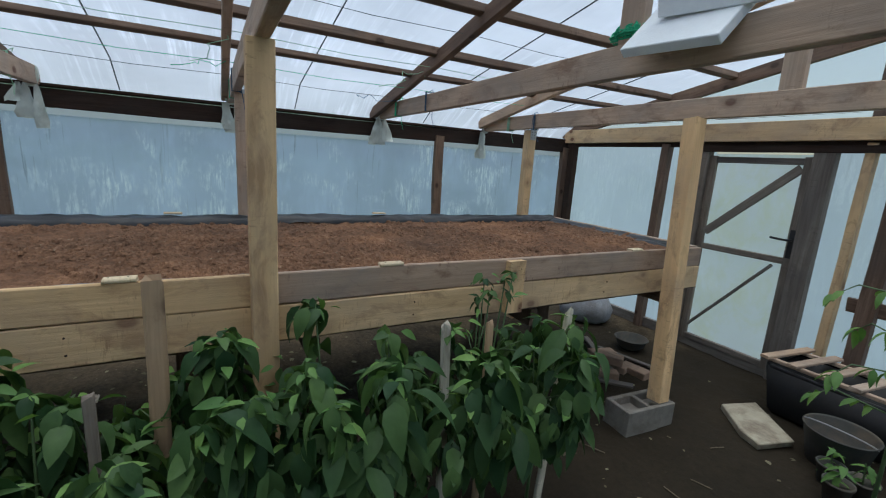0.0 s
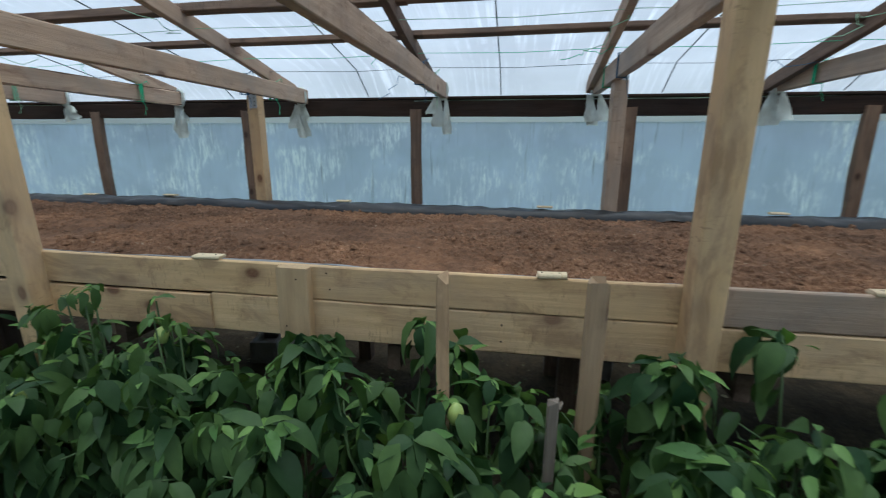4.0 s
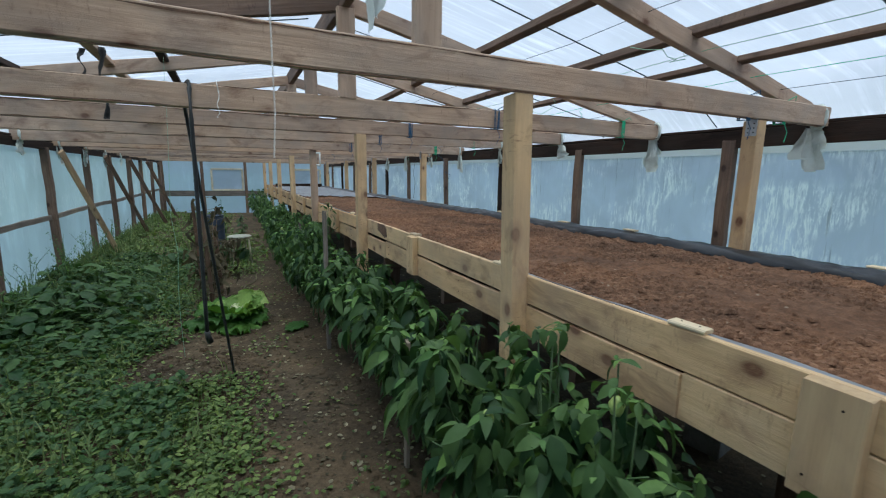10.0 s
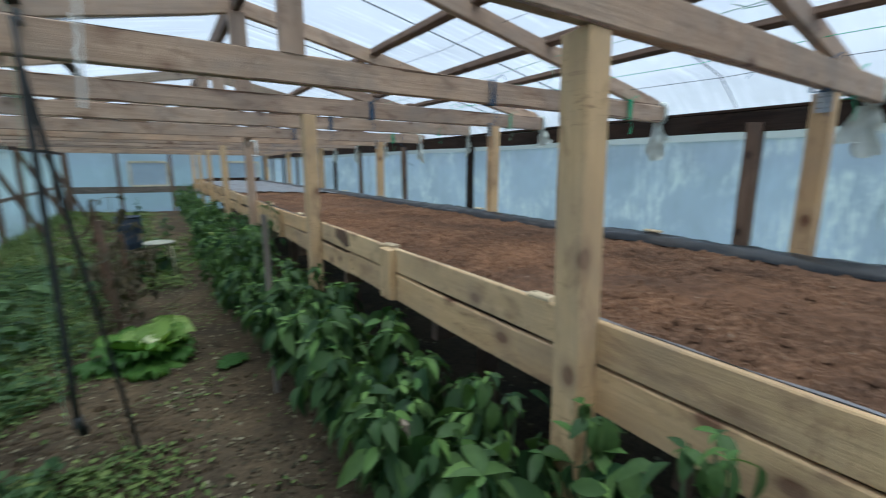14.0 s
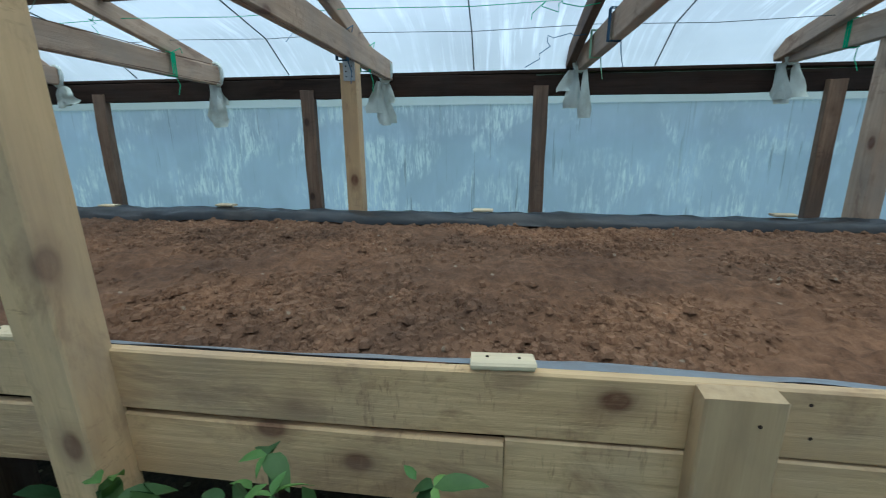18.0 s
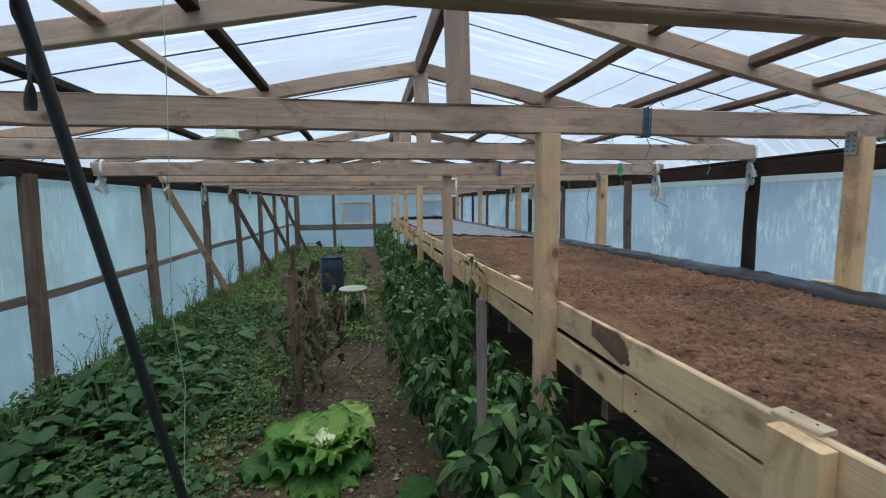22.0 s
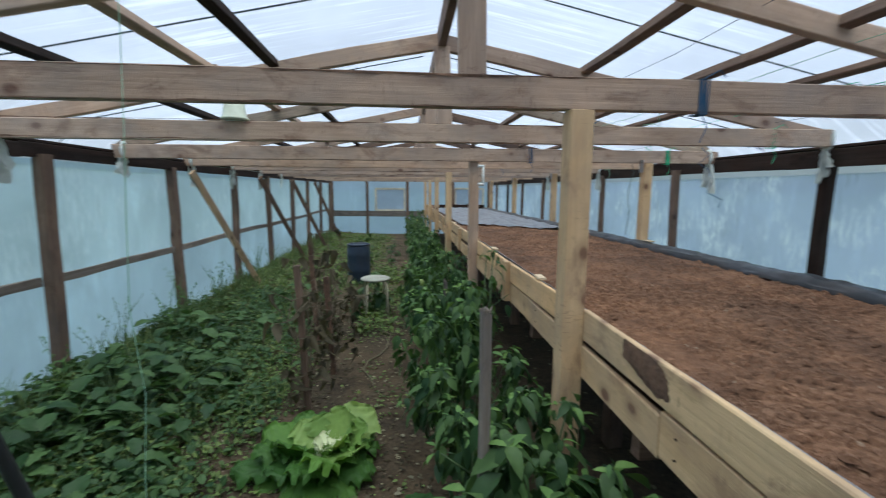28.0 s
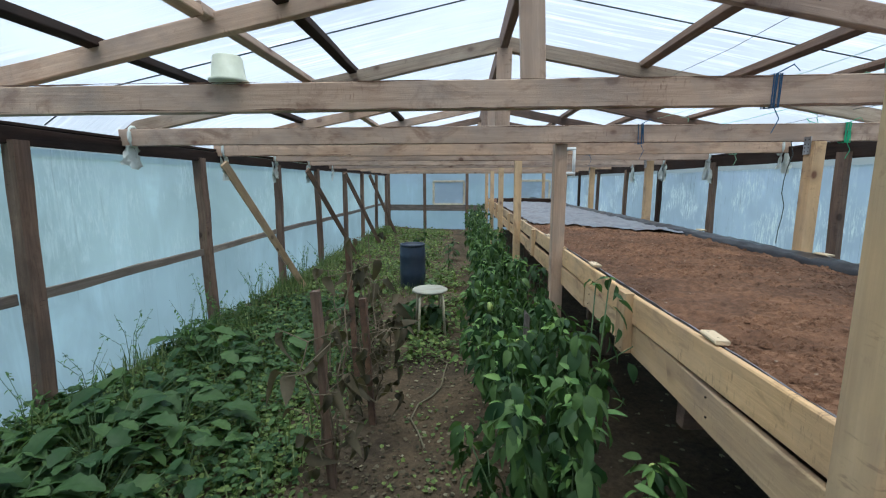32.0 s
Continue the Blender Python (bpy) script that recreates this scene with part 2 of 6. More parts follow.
def plain(name, color, rough=0.6, metal=0.0, vary=0.25, scale=14.0, bumps=0.15, bump_scale=90.0, dirt=None, dirt_amount=0.5, sss=0.0):
    """A surface of one main colour with uneven tone, dirt and fine relief."""
    m, nt, b = material(name, rough, metal)
    vec = coords(nt, spread=9.0)
    n1 = noise_tex(nt, vec, scale, 5, 0.6)
    n2 = noise_tex(nt, vec, bump_scale, 4, 0.6)
    col = mix(nt, n1, tuple(c * (1 - vary) for c in color), tuple(min(1, c * (1 + vary)) for c in color))
    if dirt:
        d = ramp(nt, noise_tex(nt, vec, scale * 0.35, 6, 0.7, 0.3), [(0.45, (0, 0, 0)), (0.7, (dirt_amount,) * 3)])
        col = mix(nt, d, col, dirt)
    link(nt, col, b.inputs["Base Color"])
    if bumps:
        bump(nt, b, n2, bumps, 0.006)
    return m


def leaf_material(name, light, dark, rough=0.5, shine=0.2):
    m, nt, b = material(name, rough)
    vec = coords(nt, spread=21.0)
    info = nt.nodes.new("ShaderNodeObjectInfo")
    geo = nt.nodes.new("ShaderNodeNewGeometry")
    s = nt.nodes.new("ShaderNodeMath")
    s.operation = "ADD"
    link(nt, info.outputs["Random"], s.inputs[0])
    link(nt, geo.outputs["Random Per Island"], s.inputs[1])
    f = nt.nodes.new("ShaderNodeMath")
    f.operation = "FRACT"
    link(nt, s.outputs[0], f.inputs[0])
    col = ramp(nt, f.outputs[0], [(0.0, dark), (0.6, tuple((a + c) / 2 for a, c in zip(light, dark))), (1.0, light)])
    blot = noise_tex(nt, vec, 30.0, 4, 0.6)
    col = mix(nt, 0.35, col, ramp(nt, blot, [(0.3, (0.55, 0.6, 0.5)), (0.7, (1.15, 1.12, 1.0))]), "MULTIPLY")
    link(nt, col, b.inputs["Base Color"])
    b.inputs["Specular IOR Level"].default_value = shine
    tr = nt.nodes.new("ShaderNodeBsdfTranslucent")
    link(nt, mix(nt, 1.0, col, (1.3, 1.4, 0.7), "MULTIPLY"), tr.inputs["Color"])
    ms = nt.nodes.new("ShaderNodeMixShader")
    ms.inputs[0].default_value = 0.22
    link(nt, b.outputs[0], ms.inputs[1])
    link(nt, tr.outputs[0], ms.inputs[2])
    link(nt, ms.outputs[0], nt.nodes["Material Output"].inputs["Surface"])
    bump(nt, b, noise_tex(nt, vec, 55.0, 2, 0.5), 0.3, 0.004)
    return m


PEPPER = leaf_material("pepper_leaf", (0.098, 0.168, 0.058), (0.022, 0.055, 0.024))
PEPPER_YOUNG = leaf_material("young_pepper_leaf", (0.17, 0.29, 0.08), (0.075, 0.16, 0.05))
WEED = leaf_material("weed_leaf", (0.205, 0.275, 0.085), (0.060, 0.105, 0.034), 0.5)
BIGWEED = leaf_material("broad_weed_leaf", (0.090, 0.160, 0.055), (0.030, 0.070, 0.028), 0.5)
LETTUCE = leaf_material("lettuce_leaf", (0.13, 0.26, 0.05), (0.045, 0.115, 0.028), 0.45)
LETTUCE_HEART = leaf_material("lettuce_heart_leaf", (0.31, 0.43, 0.13), (0.15, 0.27, 0.065), 0.45)
DEADLEAF = leaf_material("withered_leaf", (0.15, 0.125, 0.085), (0.045, 0.042, 0.03), 0.85, 0.1)
GRASS = leaf_material("grass_blade", (0.20, 0.24, 0.10), (0.06, 0.11, 0.04), 0.55)
LITTER = leaf_material("dry_litter", (0.34, 0.31, 0.22), (0.12, 0.10, 0.07), 0.9, 0.1)
STEM = plain("green_stem", (0.07, 0.12, 0.045), 0.6, bumps=0.1)
DRYSTEM = plain("dry_stem", (0.16, 0.125, 0.08), 0.9, bumps=0.3)
PEELED = wood("peeled_stick_wood", (0.74, 0.71, 0.60), (0.58, 0.55, 0.46), (0.2, 0.16, 0.12), (0.36, 0.34, 0.28), 0.6)
FILM_FAR = film_material("far_end_film", (0.56, 0.68, 0.84), 0.12, 0.12, (5, 5, 0.8), 0.3, -0.05)
STICK = wood("split_stake_wood", (0.42, 0.36, 0.28), (0.26, 0.21, 0.16), (0.12, 0.08, 0.06), (0.30, 0.28, 0.25), 0.6)
BARK = plain("bark", (0.15, 0.085, 0.052), 0.9, vary=0.85, scale=20, bumps=1.0, bump_scale=45, dirt=(0.05, 0.032, 0.024), dirt_amount=0.9)
BLACKFILM = plain("black_liner_film", (0.013, 0.015, 0.018), 0.30, vary=0.3, bumps=0.25, bump_scale=18, dirt=(0.10, 0.08, 0.06), dirt_amount=0.25)
GREYFILM = plain("grey_liner_film", (0.20, 0.215, 0.235), 0.35, vary=0.2, bumps=0.2, bump_scale=25, dirt=(0.16, 0.11, 0.08), dirt_amount=0.5)
CONCRETE = plain("concrete", (0.22, 0.20, 0.175), 0.92, vary=0.3, scale=22, bumps=0.6, bump_scale=120, dirt=(0.11, 0.085, 0.065), dirt_amount=0.8)
STONE = plain("sandy_slab", (0.40, 0.35, 0.26), 0.9, vary=0.25, scale=18, bumps=0.5, bump_scale=90, dirt=(0.14, 0.10, 0.07), dirt_amount=0.8)
BRICKM = plain("dirty_brick", (0.30, 0.20, 0.14), 0.92, vary=0.3, scale=20, bumps=0.5, bump_scale=100, dirt=(0.13, 0.10, 0.08), dirt_amount=0.8)
BLACKPLASTIC = plain("black_plastic", (0.012, 0.012, 0.014), 0.6, vary=0.35, bumps=0.15, bump_scale=40, dirt=(0.05, 0.043, 0.036), dirt_amount=0.3)
BARRELBLUE = plain("dark_blue_plastic", (0.018, 0.032, 0.055), 0.4, vary=0.3, bumps=0.1, dirt=(0.08, 0.08, 0.08), dirt_amount=0.3)
WHITEPLASTIC = plain("white_plastic", (0.72, 0.74, 0.72), 0.45, vary=0.08, bumps=0.05, dirt=(0.45, 0.45, 0.38), dirt_amount=0.4)
POTPLASTIC = plain("cloudy_plastic", (0.66, 0.71, 0.56), 0.45, vary=0.1, bumps=0.05, dirt=(0.42, 0.44, 0.30), dirt_amount=0.6)
FOAM = plain("white_foam", (0.78, 0.81, 0.83), 0.85, vary=0.06, scale=40, bumps=0.3, bump_scale=150)
BAGFILM = plain("tied_film_scrap", (0.62, 0.68, 0.64), 0.35, vary=0.2, bumps=0.35, bump_scale=30, dirt=(0.35, 0.36, 0.28), dirt_amount=0.6)
SACK = plain("grey_woven_sack", (0.33, 0.34, 0.37), 0.8, vary=0.25, bumps=0.5, bump_scale=200, dirt=(0.14, 0.12, 0.1), dirt_amount=0.7)
GREENTWINE = plain("green_twine", (0.03, 0.40, 0.20), 0.7, vary=0.3)
PALETWINE = plain("pale_green_twine", (0.25, 0.45, 0.30), 0.7, vary=0.2)
BLUETWINE = plain("blue_twine", (0.03, 0.09, 0.17), 0.7, vary=0.3)
WHITETWINE = plain("white_twine", (0.70, 0.70, 0.66), 0.8, vary=0.1)
WIREM = plain("dark_wire", (0.035, 0.05, 0.05), 0.5, 0.3, vary=0.3)
RODM = plain("dark_rod", (0.016, 0.018, 0.018), 0.5, vary=0.4, bumps=0.2)
METAL = plain("galvanised_metal", (0.45, 0.46, 0.47), 0.4, 0.9, vary=0.2, dirt=(0.2, 0.16, 0.12), dirt_amount=0.5)
RUSTY = plain("dull_zinc_bucket", (0.05, 0.049, 0.044), 0.75, 0.1, vary=0.3, dirt=(0.12, 0.09, 0.06), dirt_amount=0.8)
CREAM = plain("cream_painted_metal", (0.66, 0.60, 0.44), 0.5, vary=0.12, dirt=(0.25, 0.2, 0.14), dirt_amount=0.6)
SEATM = plain("worn_pale_seat_board", (0.36, 0.36, 0.29), 0.7, vary=0.2, scale=9, dirt=(0.2, 0.18, 0.14), dirt_amount=0.7)
RIBM = plain("pale_leaf_rib", (0.62, 0.66, 0.40), 0.5, vary=0.15, bumps=0.1)
FRUIT = plain("unripe_pepper_skin", (0.36, 0.46, 0.14), 0.3, vary=0.15, bumps=0.05)


def soil_material(name, light, dark, scale=3.0, stones=0.5, dimmed=None):
    m, nt, b = material(name, 0.97)
    b.inputs["Specular IOR Level"].default_value = 0.12
    vec = coords(nt)
    n1 = noise_tex(nt, vec, scale, 6, 0.62, 0.2)
    n2 = noise_tex(nt, vec, 30.0, 7, 0.75)
    n3 = noise_tex(nt, vec, 1.3, 5, 0.6, 0.5)
    col = mix(nt, ramp(nt, n1, [(0.3, (0, 0, 0)), (0.7, (1, 1, 1))]), dark, light)
    # low spots of the fine relief are darkened, painting shade between the grains
    col = mix(nt, 0.75, col, ramp(nt, n2, [(0.32, (0.40, 0.38, 0.38)), (0.66, (1.28, 1.25, 1.2))]), "MULTIPLY")
    col = mix(nt, 0.5, col, ramp(nt, n3, [(0.36, (0.52, 0.53, 0.56)), (0.64, (1.32, 1.16, 0.98))]), "MULTIPLY")
    v = node(nt, "ShaderNodeTexVoronoi", Scale=34.0)
    link(nt, vec, v.inputs["Vector"])
    pick = nt.nodes.new("ShaderNodeSeparateColor")
    link(nt, v.outputs["Color"], pick.inputs[0])
    dots = mix(nt, 1.0, ramp(nt, v.outputs["Distance"], [(0.16, (1, 1, 1)), (0.24, (0, 0, 0))]), ramp(nt, pick.outputs[1], [(0.93, (0, 0, 0)), (0.95, (stones,) * 3)]), "MULTIPLY")
    col = mix(nt, dots, col, (0.42, 0.35, 0.26))
    if dimmed:
        # weaker light painted into the soil as a dark patch with an uneven edge
        away = nt.nodes.new("ShaderNodeVectorMath")
        away.operation = "DISTANCE"
        link(nt, vec, away.inputs[0])
        away.inputs[1].default_value = dimmed[:3]
        wob = nt.nodes.new("ShaderNodeMath")
        wob.operation = "MULTIPLY_ADD"
        link(nt, noise_tex(nt, vec, 1.6, 5, 0.6), wob.inputs[0])
        wob.inputs[1].default_value = -3.4
        link(nt, away.outputs["Value"], wob.inputs[2])
        col = mix(nt, ramp(nt, wob.outputs[0], [(0.0, (0.85,) * 3), (dimmed[3], (0, 0, 0))]), col, tuple(0.32 * c for c in dark))
    link(nt, col, b.inputs["Base Color"])
    bump(nt, b, mix(nt, 0.5, n2, noise_tex(nt, vec, 14.0, 7, 0.7)), 0.8, 0.025)
    return m


# bed soil lightened to make up for the shade on the crumbs' sides
CRUMB = soil_material("lightened_soil_crumb", (0.30, 0.180, 0.116), (0.15, 0.092, 0.064))
BEDSOIL = soil_material("bed_soil", (0.255, 0.148, 0.093), (0.125, 0.076, 0.053))
# the dim door corner is put into the colour of the earth
GROUNDSOIL = soil_material("trodden_earth", (0.138, 0.108, 0.072), (0.062, 0.050, 0.035), 2.0, 0.3, dimmed=(-0.5, -5.0, 0.0, 0.5))
OUTSIDE = plain("meadow", (0.07, 0.12, 0.035), 0.95, vary=0.4, scale=0.4, bumps=0.5, bump_scale=6)


# ---- building helpers ----
rng = random.Random(7)


def world_of(ob):
    return world_of(ob.parent) @ ob.matrix_basis if ob.parent else ob.matrix_basis


def mesh_of(name, bm, mat, smooth=False):
    me = bpy.data.meshes.new(name)
    bm.to_mesh(me)
    bm.free()
    for m in mat if isinstance(mat, (list, tuple)) else (mat,):
        me.materials.append(m)
    if smooth:
        me.polygons.foreach_set("use_smooth", [True] * len(me.polygons))
    return me


def place(ob, parent, m):
    """Parents ob, keeping m as its pose in the world."""
    if parent is not None:
        ob.parent = parent
        m = world_of(parent).inverted() @ m
    ob.matrix_basis = m
    return ob


def part(name, bm, mat, parent, label="", m=None, smooth=False):
    """One mesh object under a thing or a part; the mesh is in world metres unless a pose m is given."""
    me = bm if isinstance(bm, bpy.types.Mesh) else mesh_of(name, bm, mat, smooth)
    ob = new(name, me)
    place(ob, parent, m if m is not None else Matrix())
    return tagged(ob, label=label)


def thing(name, at, label, category, group="", kind=""):
    ob = new(name)
    ob.empty_display_size = 0.1
    ob.matrix_basis = Matrix.Translation(at)
    return tagged(ob, label, category, group, kind)


def along(p0, p1, turn=0.0):
    """A pose at p0 whose x axis runs to p1, and the length."""
    a, b = Vector(p0), Vector(p1)
    d = b - a
    x = d.normalized()
    up = Vector((0, 0, 1)) if abs(x.z) < 0.9 else Vector((1, 0, 0))
    y = up.cross(x).normalized()
    z = x.cross(y)
    m = Matrix((x, y, z)).transposed().to_4x4()
    return Matrix.Translation(a) @ m @ pose(0, 0, 0, turn), d.length


def timber_bm(length, w, h, wander=0.002, seed=0, chamfer=0.004, worn=0.0):
    """A sawn piece along x, w across y and h across z, centred, with soft edges and slight unevenness."""
    r = random.Random(seed)
    bm = bmesh.new()
    n = max(2, min(14, int(length / 0.3) + 1))
    c = chamfer
    prof = [(-w / 2 + c, -h / 2), (w / 2 - c, -h / 2), (w / 2, -h / 2 + c), (w / 2, h / 2 - c), (w / 2 - c, h / 2), (-w / 2 + c, h / 2), (-w / 2, h / 2 - c), (-w / 2, -h / 2 + c)]
    rings = []
    oy = oz = 0.0
    for i in range(n + 1):
        oy += r.uniform(-1, 1) * wander
        oz += r.uniform(-1, 1) * wander
        ends = i in (0, n)
        ring = []
        for k, (y, z) in enumerate(prof):
            q = r.uniform(0, worn) if worn else 0
            ring.append(bm.verts.new((length * i / n + (r.uniform(-1, 1) * 0.003 if ends else 0), (y + oy) * (1 - q), (z + oz) * (1 - q))))
        rings.append(ring)
    for a, b in zip(rings, rings[1:]):
        for k in range(8):
            bm.faces.new((a[k], a[(k + 1) % 8], b[(k + 1) % 8], b[k]))
    bm.faces.new(list(reversed(rings[0])))
    bm.faces.new(rings[-1])
    bmesh.ops.recalc_face_normals(bm, faces=bm.faces)
    return bm


def beam(name, p0, p1, w, h, mat, parent, label="", turn=0.0, wander=0.002, worn=0.0, chamfer=0.004):
    m, length = along(p0, p1, turn)
    return part(name, timber_bm(length, w, h, wander, rng.randrange(10 ** 6), chamfer, worn), mat, parent, label, m)


def tube_bm(points, radius, sides=8, taper=1.0, bm=None, cap=True):
    """A round bar through the points."""
    bm = bm or bmesh.new()
    pts = [Vector(p) for p in points]
    rings = []
    for i, p in enumerate(pts):
        d = (pts[min(i + 1, len(pts) - 1)] - pts[max(i - 1, 0)]).normalized()
        up = Vector((0, 0, 1)) if abs(d.z) < 0.9 else Vector((1, 0, 0))
        a = d.cross(up).normalized()
        b = d.cross(a)
        rr = radius * (1 + (taper - 1) * i / max(1, len(pts) - 1))
        rings.append([bm.verts.new(p + rr * (math.cos(2 * math.pi * k / sides) * a + math.sin(2 * math.pi * k / sides) * b)) for k in range(sides)])
    for r0, r1 in zip(rings, rings[1:]):
        for k in range(sides):
            bm.faces.new((r0[k], r0[(k + 1) % sides], r1[(k + 1) % sides], r1[k]))
    if cap and sides > 2:
        bm.faces.new(list(reversed(rings[0])))
        bm.faces.new(rings[-1])
    return bm


def lathe_bm(profile, sides=28, wobble=0.0, seed=0):
    """A turned shape from (radius, height) pairs."""
    r = random.Random(seed)
    bm = bmesh.new()
    rings = []
    for rad, z in profile:
        rings.append([bm.verts.new((rad * math.cos(2 * math.pi * k / sides) + r.uniform(-wobble, wobble), rad * math.sin(2 * math.pi * k / sides) + r.uniform(-wobble, wobble), z)) for k in range(sides)])
    for a, b in zip(rings, rings[1:]):
        for k in range(sides):
            bm.faces.new((a[k], a[(k + 1) % sides], b[(k + 1) % sides], b[k]))
    bm.faces.new(list(reversed(rings[0])))
    bm.faces.new(rings[-1])
    bmesh.ops.recalc_face_normals(bm, faces=bm.faces)
    return bm


def grid_bm(nu, nv, f):
    bm = bmesh.new()
    vs = [[bm.verts.new(f(i / nu, j / nv)) for j in range(nv + 1)] for i in range(nu + 1)]
    for i in range(nu):
        for j in range(nv):
            bm.faces.new((vs[i][j], vs[i + 1][j], vs[i + 1][j + 1], vs[i][j + 1]))
    return bm


def grid_mesh(name, nu, nv, f, mat, smooth=True):
    """A large grid of quads, quickly."""
    co = [f(i / nu, j / nv) for i in range(nu + 1) for j in range(nv + 1)]
    k = nv + 1
    faces = [(i * k + j, (i + 1) * k + j, (i + 1) * k + j + 1, i * k + j + 1) for i in range(nu) for j in range(nv)]
    me = bpy.data.meshes.new(name)
    me.from_pydata(co, [], faces)
    me.materials.append(mat)
    if smooth:
        me.polygons.foreach_set("use_smooth", [True] * len(me.polygons))
    return me


def box_bm(x0, y0, z0, x1, y1, z1, bevel=0.004):
    bm = bmesh.new()
    bmesh.ops.create_cube(bm, size=1)
    for v in bm.verts:
        v.co = Vector(((x0 + x1) / 2 + v.co.x * (x1 - x0), (y0 + y1) / 2 + v.co.y * (y1 - y0), (z0 + z1) / 2 + v.co.z * (z1 - z0)))
    if bevel:
        bmesh.ops.bevel(bm, geom=bm.edges[:], offset=bevel, segments=1, affect="EDGES")
    return bm


def nz(x, y, z=0.0):
    return noise.noise((x, y, z))


# ---- plan ----
X_W, X_E = -3.37, 2.47          # wall film
Y_S, Y_N = -6.30, 16.30         # end walls
X_R, Z_R = -0.47, 2.60          # ridge
H_TIE = 0.122                   # height of the tie beams
POST_Y = [-4.87, -2.50, 0.02, 2.49, 5.06, 7.5, 10.0, 12.5, 15.0]
TRUSS_Y = [-4.97, -3.78, -2.50, -1.27, 0.0, 1.22, 2.50, 3.76] + [5.0 + 1.25 * i for i in range(9)]
CLEAT_Y = [-3.685, -1.157, 1.255, 3.70, 6.3, 8.7, 11.2, 13.7]
BED_S, BED_N = -5.27, 16.1
BED_TOP = 1.078
BED_E = 1.54                    # back edge of the bed
SLOPE = 0.20


def tie_z(y):
    """The underside of the tie beam at y; the frame has sunk a little here and there."""
    steps = ((-5, 1.883), (-3.78, 1.905), (-2.5, 1.90), (-1.27, 1.887), (0, 1.845), (1.22, 1.85), (2.5, 1.868), (3.76, 1.876), (5, 1.835), (20, 1.83))
    for (a, za), (b, zb) in zip(steps, steps[1:]):
        if y <= b:
            return za + (zb - za) * max(0, (y - a) / (b - a))
    return 1.83


def roof_z(x):
    return Z_R - SLOPE * abs(x - X_R)


# ---- ground: one sheet to the horizon, with the trodden floor inside ----
def ground_z(x, y):
    inside = X_W - 0.3 < x < X_E + 0.3 and Y_S - 0.3 < y < Y_N + 0.3
    z = 0.02 * nz(x * 0.9, y * 0.9) + 0.012 * nz(x * 4, y * 4, 3)
    if inside:
        z += 0.10 * max(0, min(1, (-2.0 - x) / 1.2)) + 0.03 * max(0, nz(x * 1.4, y * 1.4, 9)) * (x < -1.4)
        z += 0.008 * nz(x * 14, y * 14, 5)
        z += 0.10 * math.exp(-((x + 1.40) ** 2 / 0.10 + (y - 1.85) ** 2 / 0.16))
    return z


def ground_part(name, x0, x1, y0, y1, nu, nv, mat, label):
    me = grid_mesh(name, nu, nv, lambda u, v: ((x0 + (x1 - x0) * u), (y0 + (y1 - y0) * v), ground_z(x0 + (x1 - x0) * u, y0 + (y1 - y0) * v)), mat)
    return tagged(new(name, me), label, "ground", kind="structure")


ground_part("floor", X_W - 0.05, X_E + 0.05, Y_S - 0.05, Y_N + 0.05, 110, 380, GROUNDSOIL, "trodden dark brown earth floor scattered with litter")
outer = bmesh.new()
for ring in ((X_W - 0.05, X_E + 0.05, Y_S - 0.05, Y_N + 0.05, 0.0), (-40, 40, -40, 60, -0.4), (-900, 900, -900, 900, -2.0)):
    a, b, c, d, z = ring
    for x, y in ((a, c), (b, c), (b, d), (a, d)):
        outer.verts.new((x, y, z))
outer.verts.ensure_lookup_table()
for k in range(2):
    for i in range(4):
        j = (i + 1) % 4
        outer.faces.new([outer.verts[q] for q in (4 * k + i, 4 * k + 4 + i, 4 * k + 4 + j, 4 * k + j)])
bmesh.ops.recalc_face_normals(outer, faces=outer.faces)
tagged(new("ground", mesh_of("ground", outer, OUTSIDE)), "green meadow around the greenhouse reaching to the horizon", "ground", kind="structure")


# ---- film walls with their dark posts and beams ----
def film_sheet(name, parent, p, u_dir, v_dir, nu, nv, mat, label, billow=0.012, seed=0, shade=False):
    p, u_dir, v_dir = Vector(p), Vector(u_dir), Vector(v_dir)
    n = u_dir.cross(v_dir).normalized()

    def f(u, v):
        edge = min(1, 8 * v, 8 * (1 - v))
        return p + u * u_dir + v * v_dir + n * billow * edge * (nz(u * u_dir.length * 1.3, v * v_dir.length * 1.1, seed) + 0.5 * nz(u * u_dir.length * 5, v * 4, seed + 3))
    ob = new(name, grid_mesh(name, nu, nv, lambda u, v: tuple(f(u, v)), mat))
    place(ob, parent, Matrix())
    ob.visible_shadow = shade
    return tagged(ob, label)


wall_e = thing("wall_east", (X_E, 5, 0), "long side wall of condensation-streaked translucent film on dark posts", "wall", kind="structure")
film_sheet("film", wall_e, (X_E, Y_S, -0.03), (0, Y_N - Y_S, 0), (0, 0, 1.725), 160, 12, FILM_EAST, "wet bluish translucent film with drip streaks", seed=1)
film_sheet("upper_film", wall_e, (X_E + 0.012, Y_S, 1.69), (0, Y_N - Y_S, 0), (0, 0, 0.195), 120, 3, FILM_LAP, "clear film strip lapped over the wall film", seed=2)
EAST_POSTS = [-6.2, -4.45, -2.77, -1.015, 0.59, 2.215, 3.81, 5.57, 7.45, 8.95, 10.4, 12.1, 13.7, 15.3]
for y in EAST_POSTS:
    mat = BROWN if -3 < y < 3 else rng.choice((BROWN, BROWN, DARK))
    beam("wall_post", (2.40, y, -0.02), (2.40 + rng.uniform(-.015, .015), y + rng.uniform(-.02, .02), 1.80), 0.06, 0.10, mat, wall_e, turn=90, wander=0.007, worn=0.16)
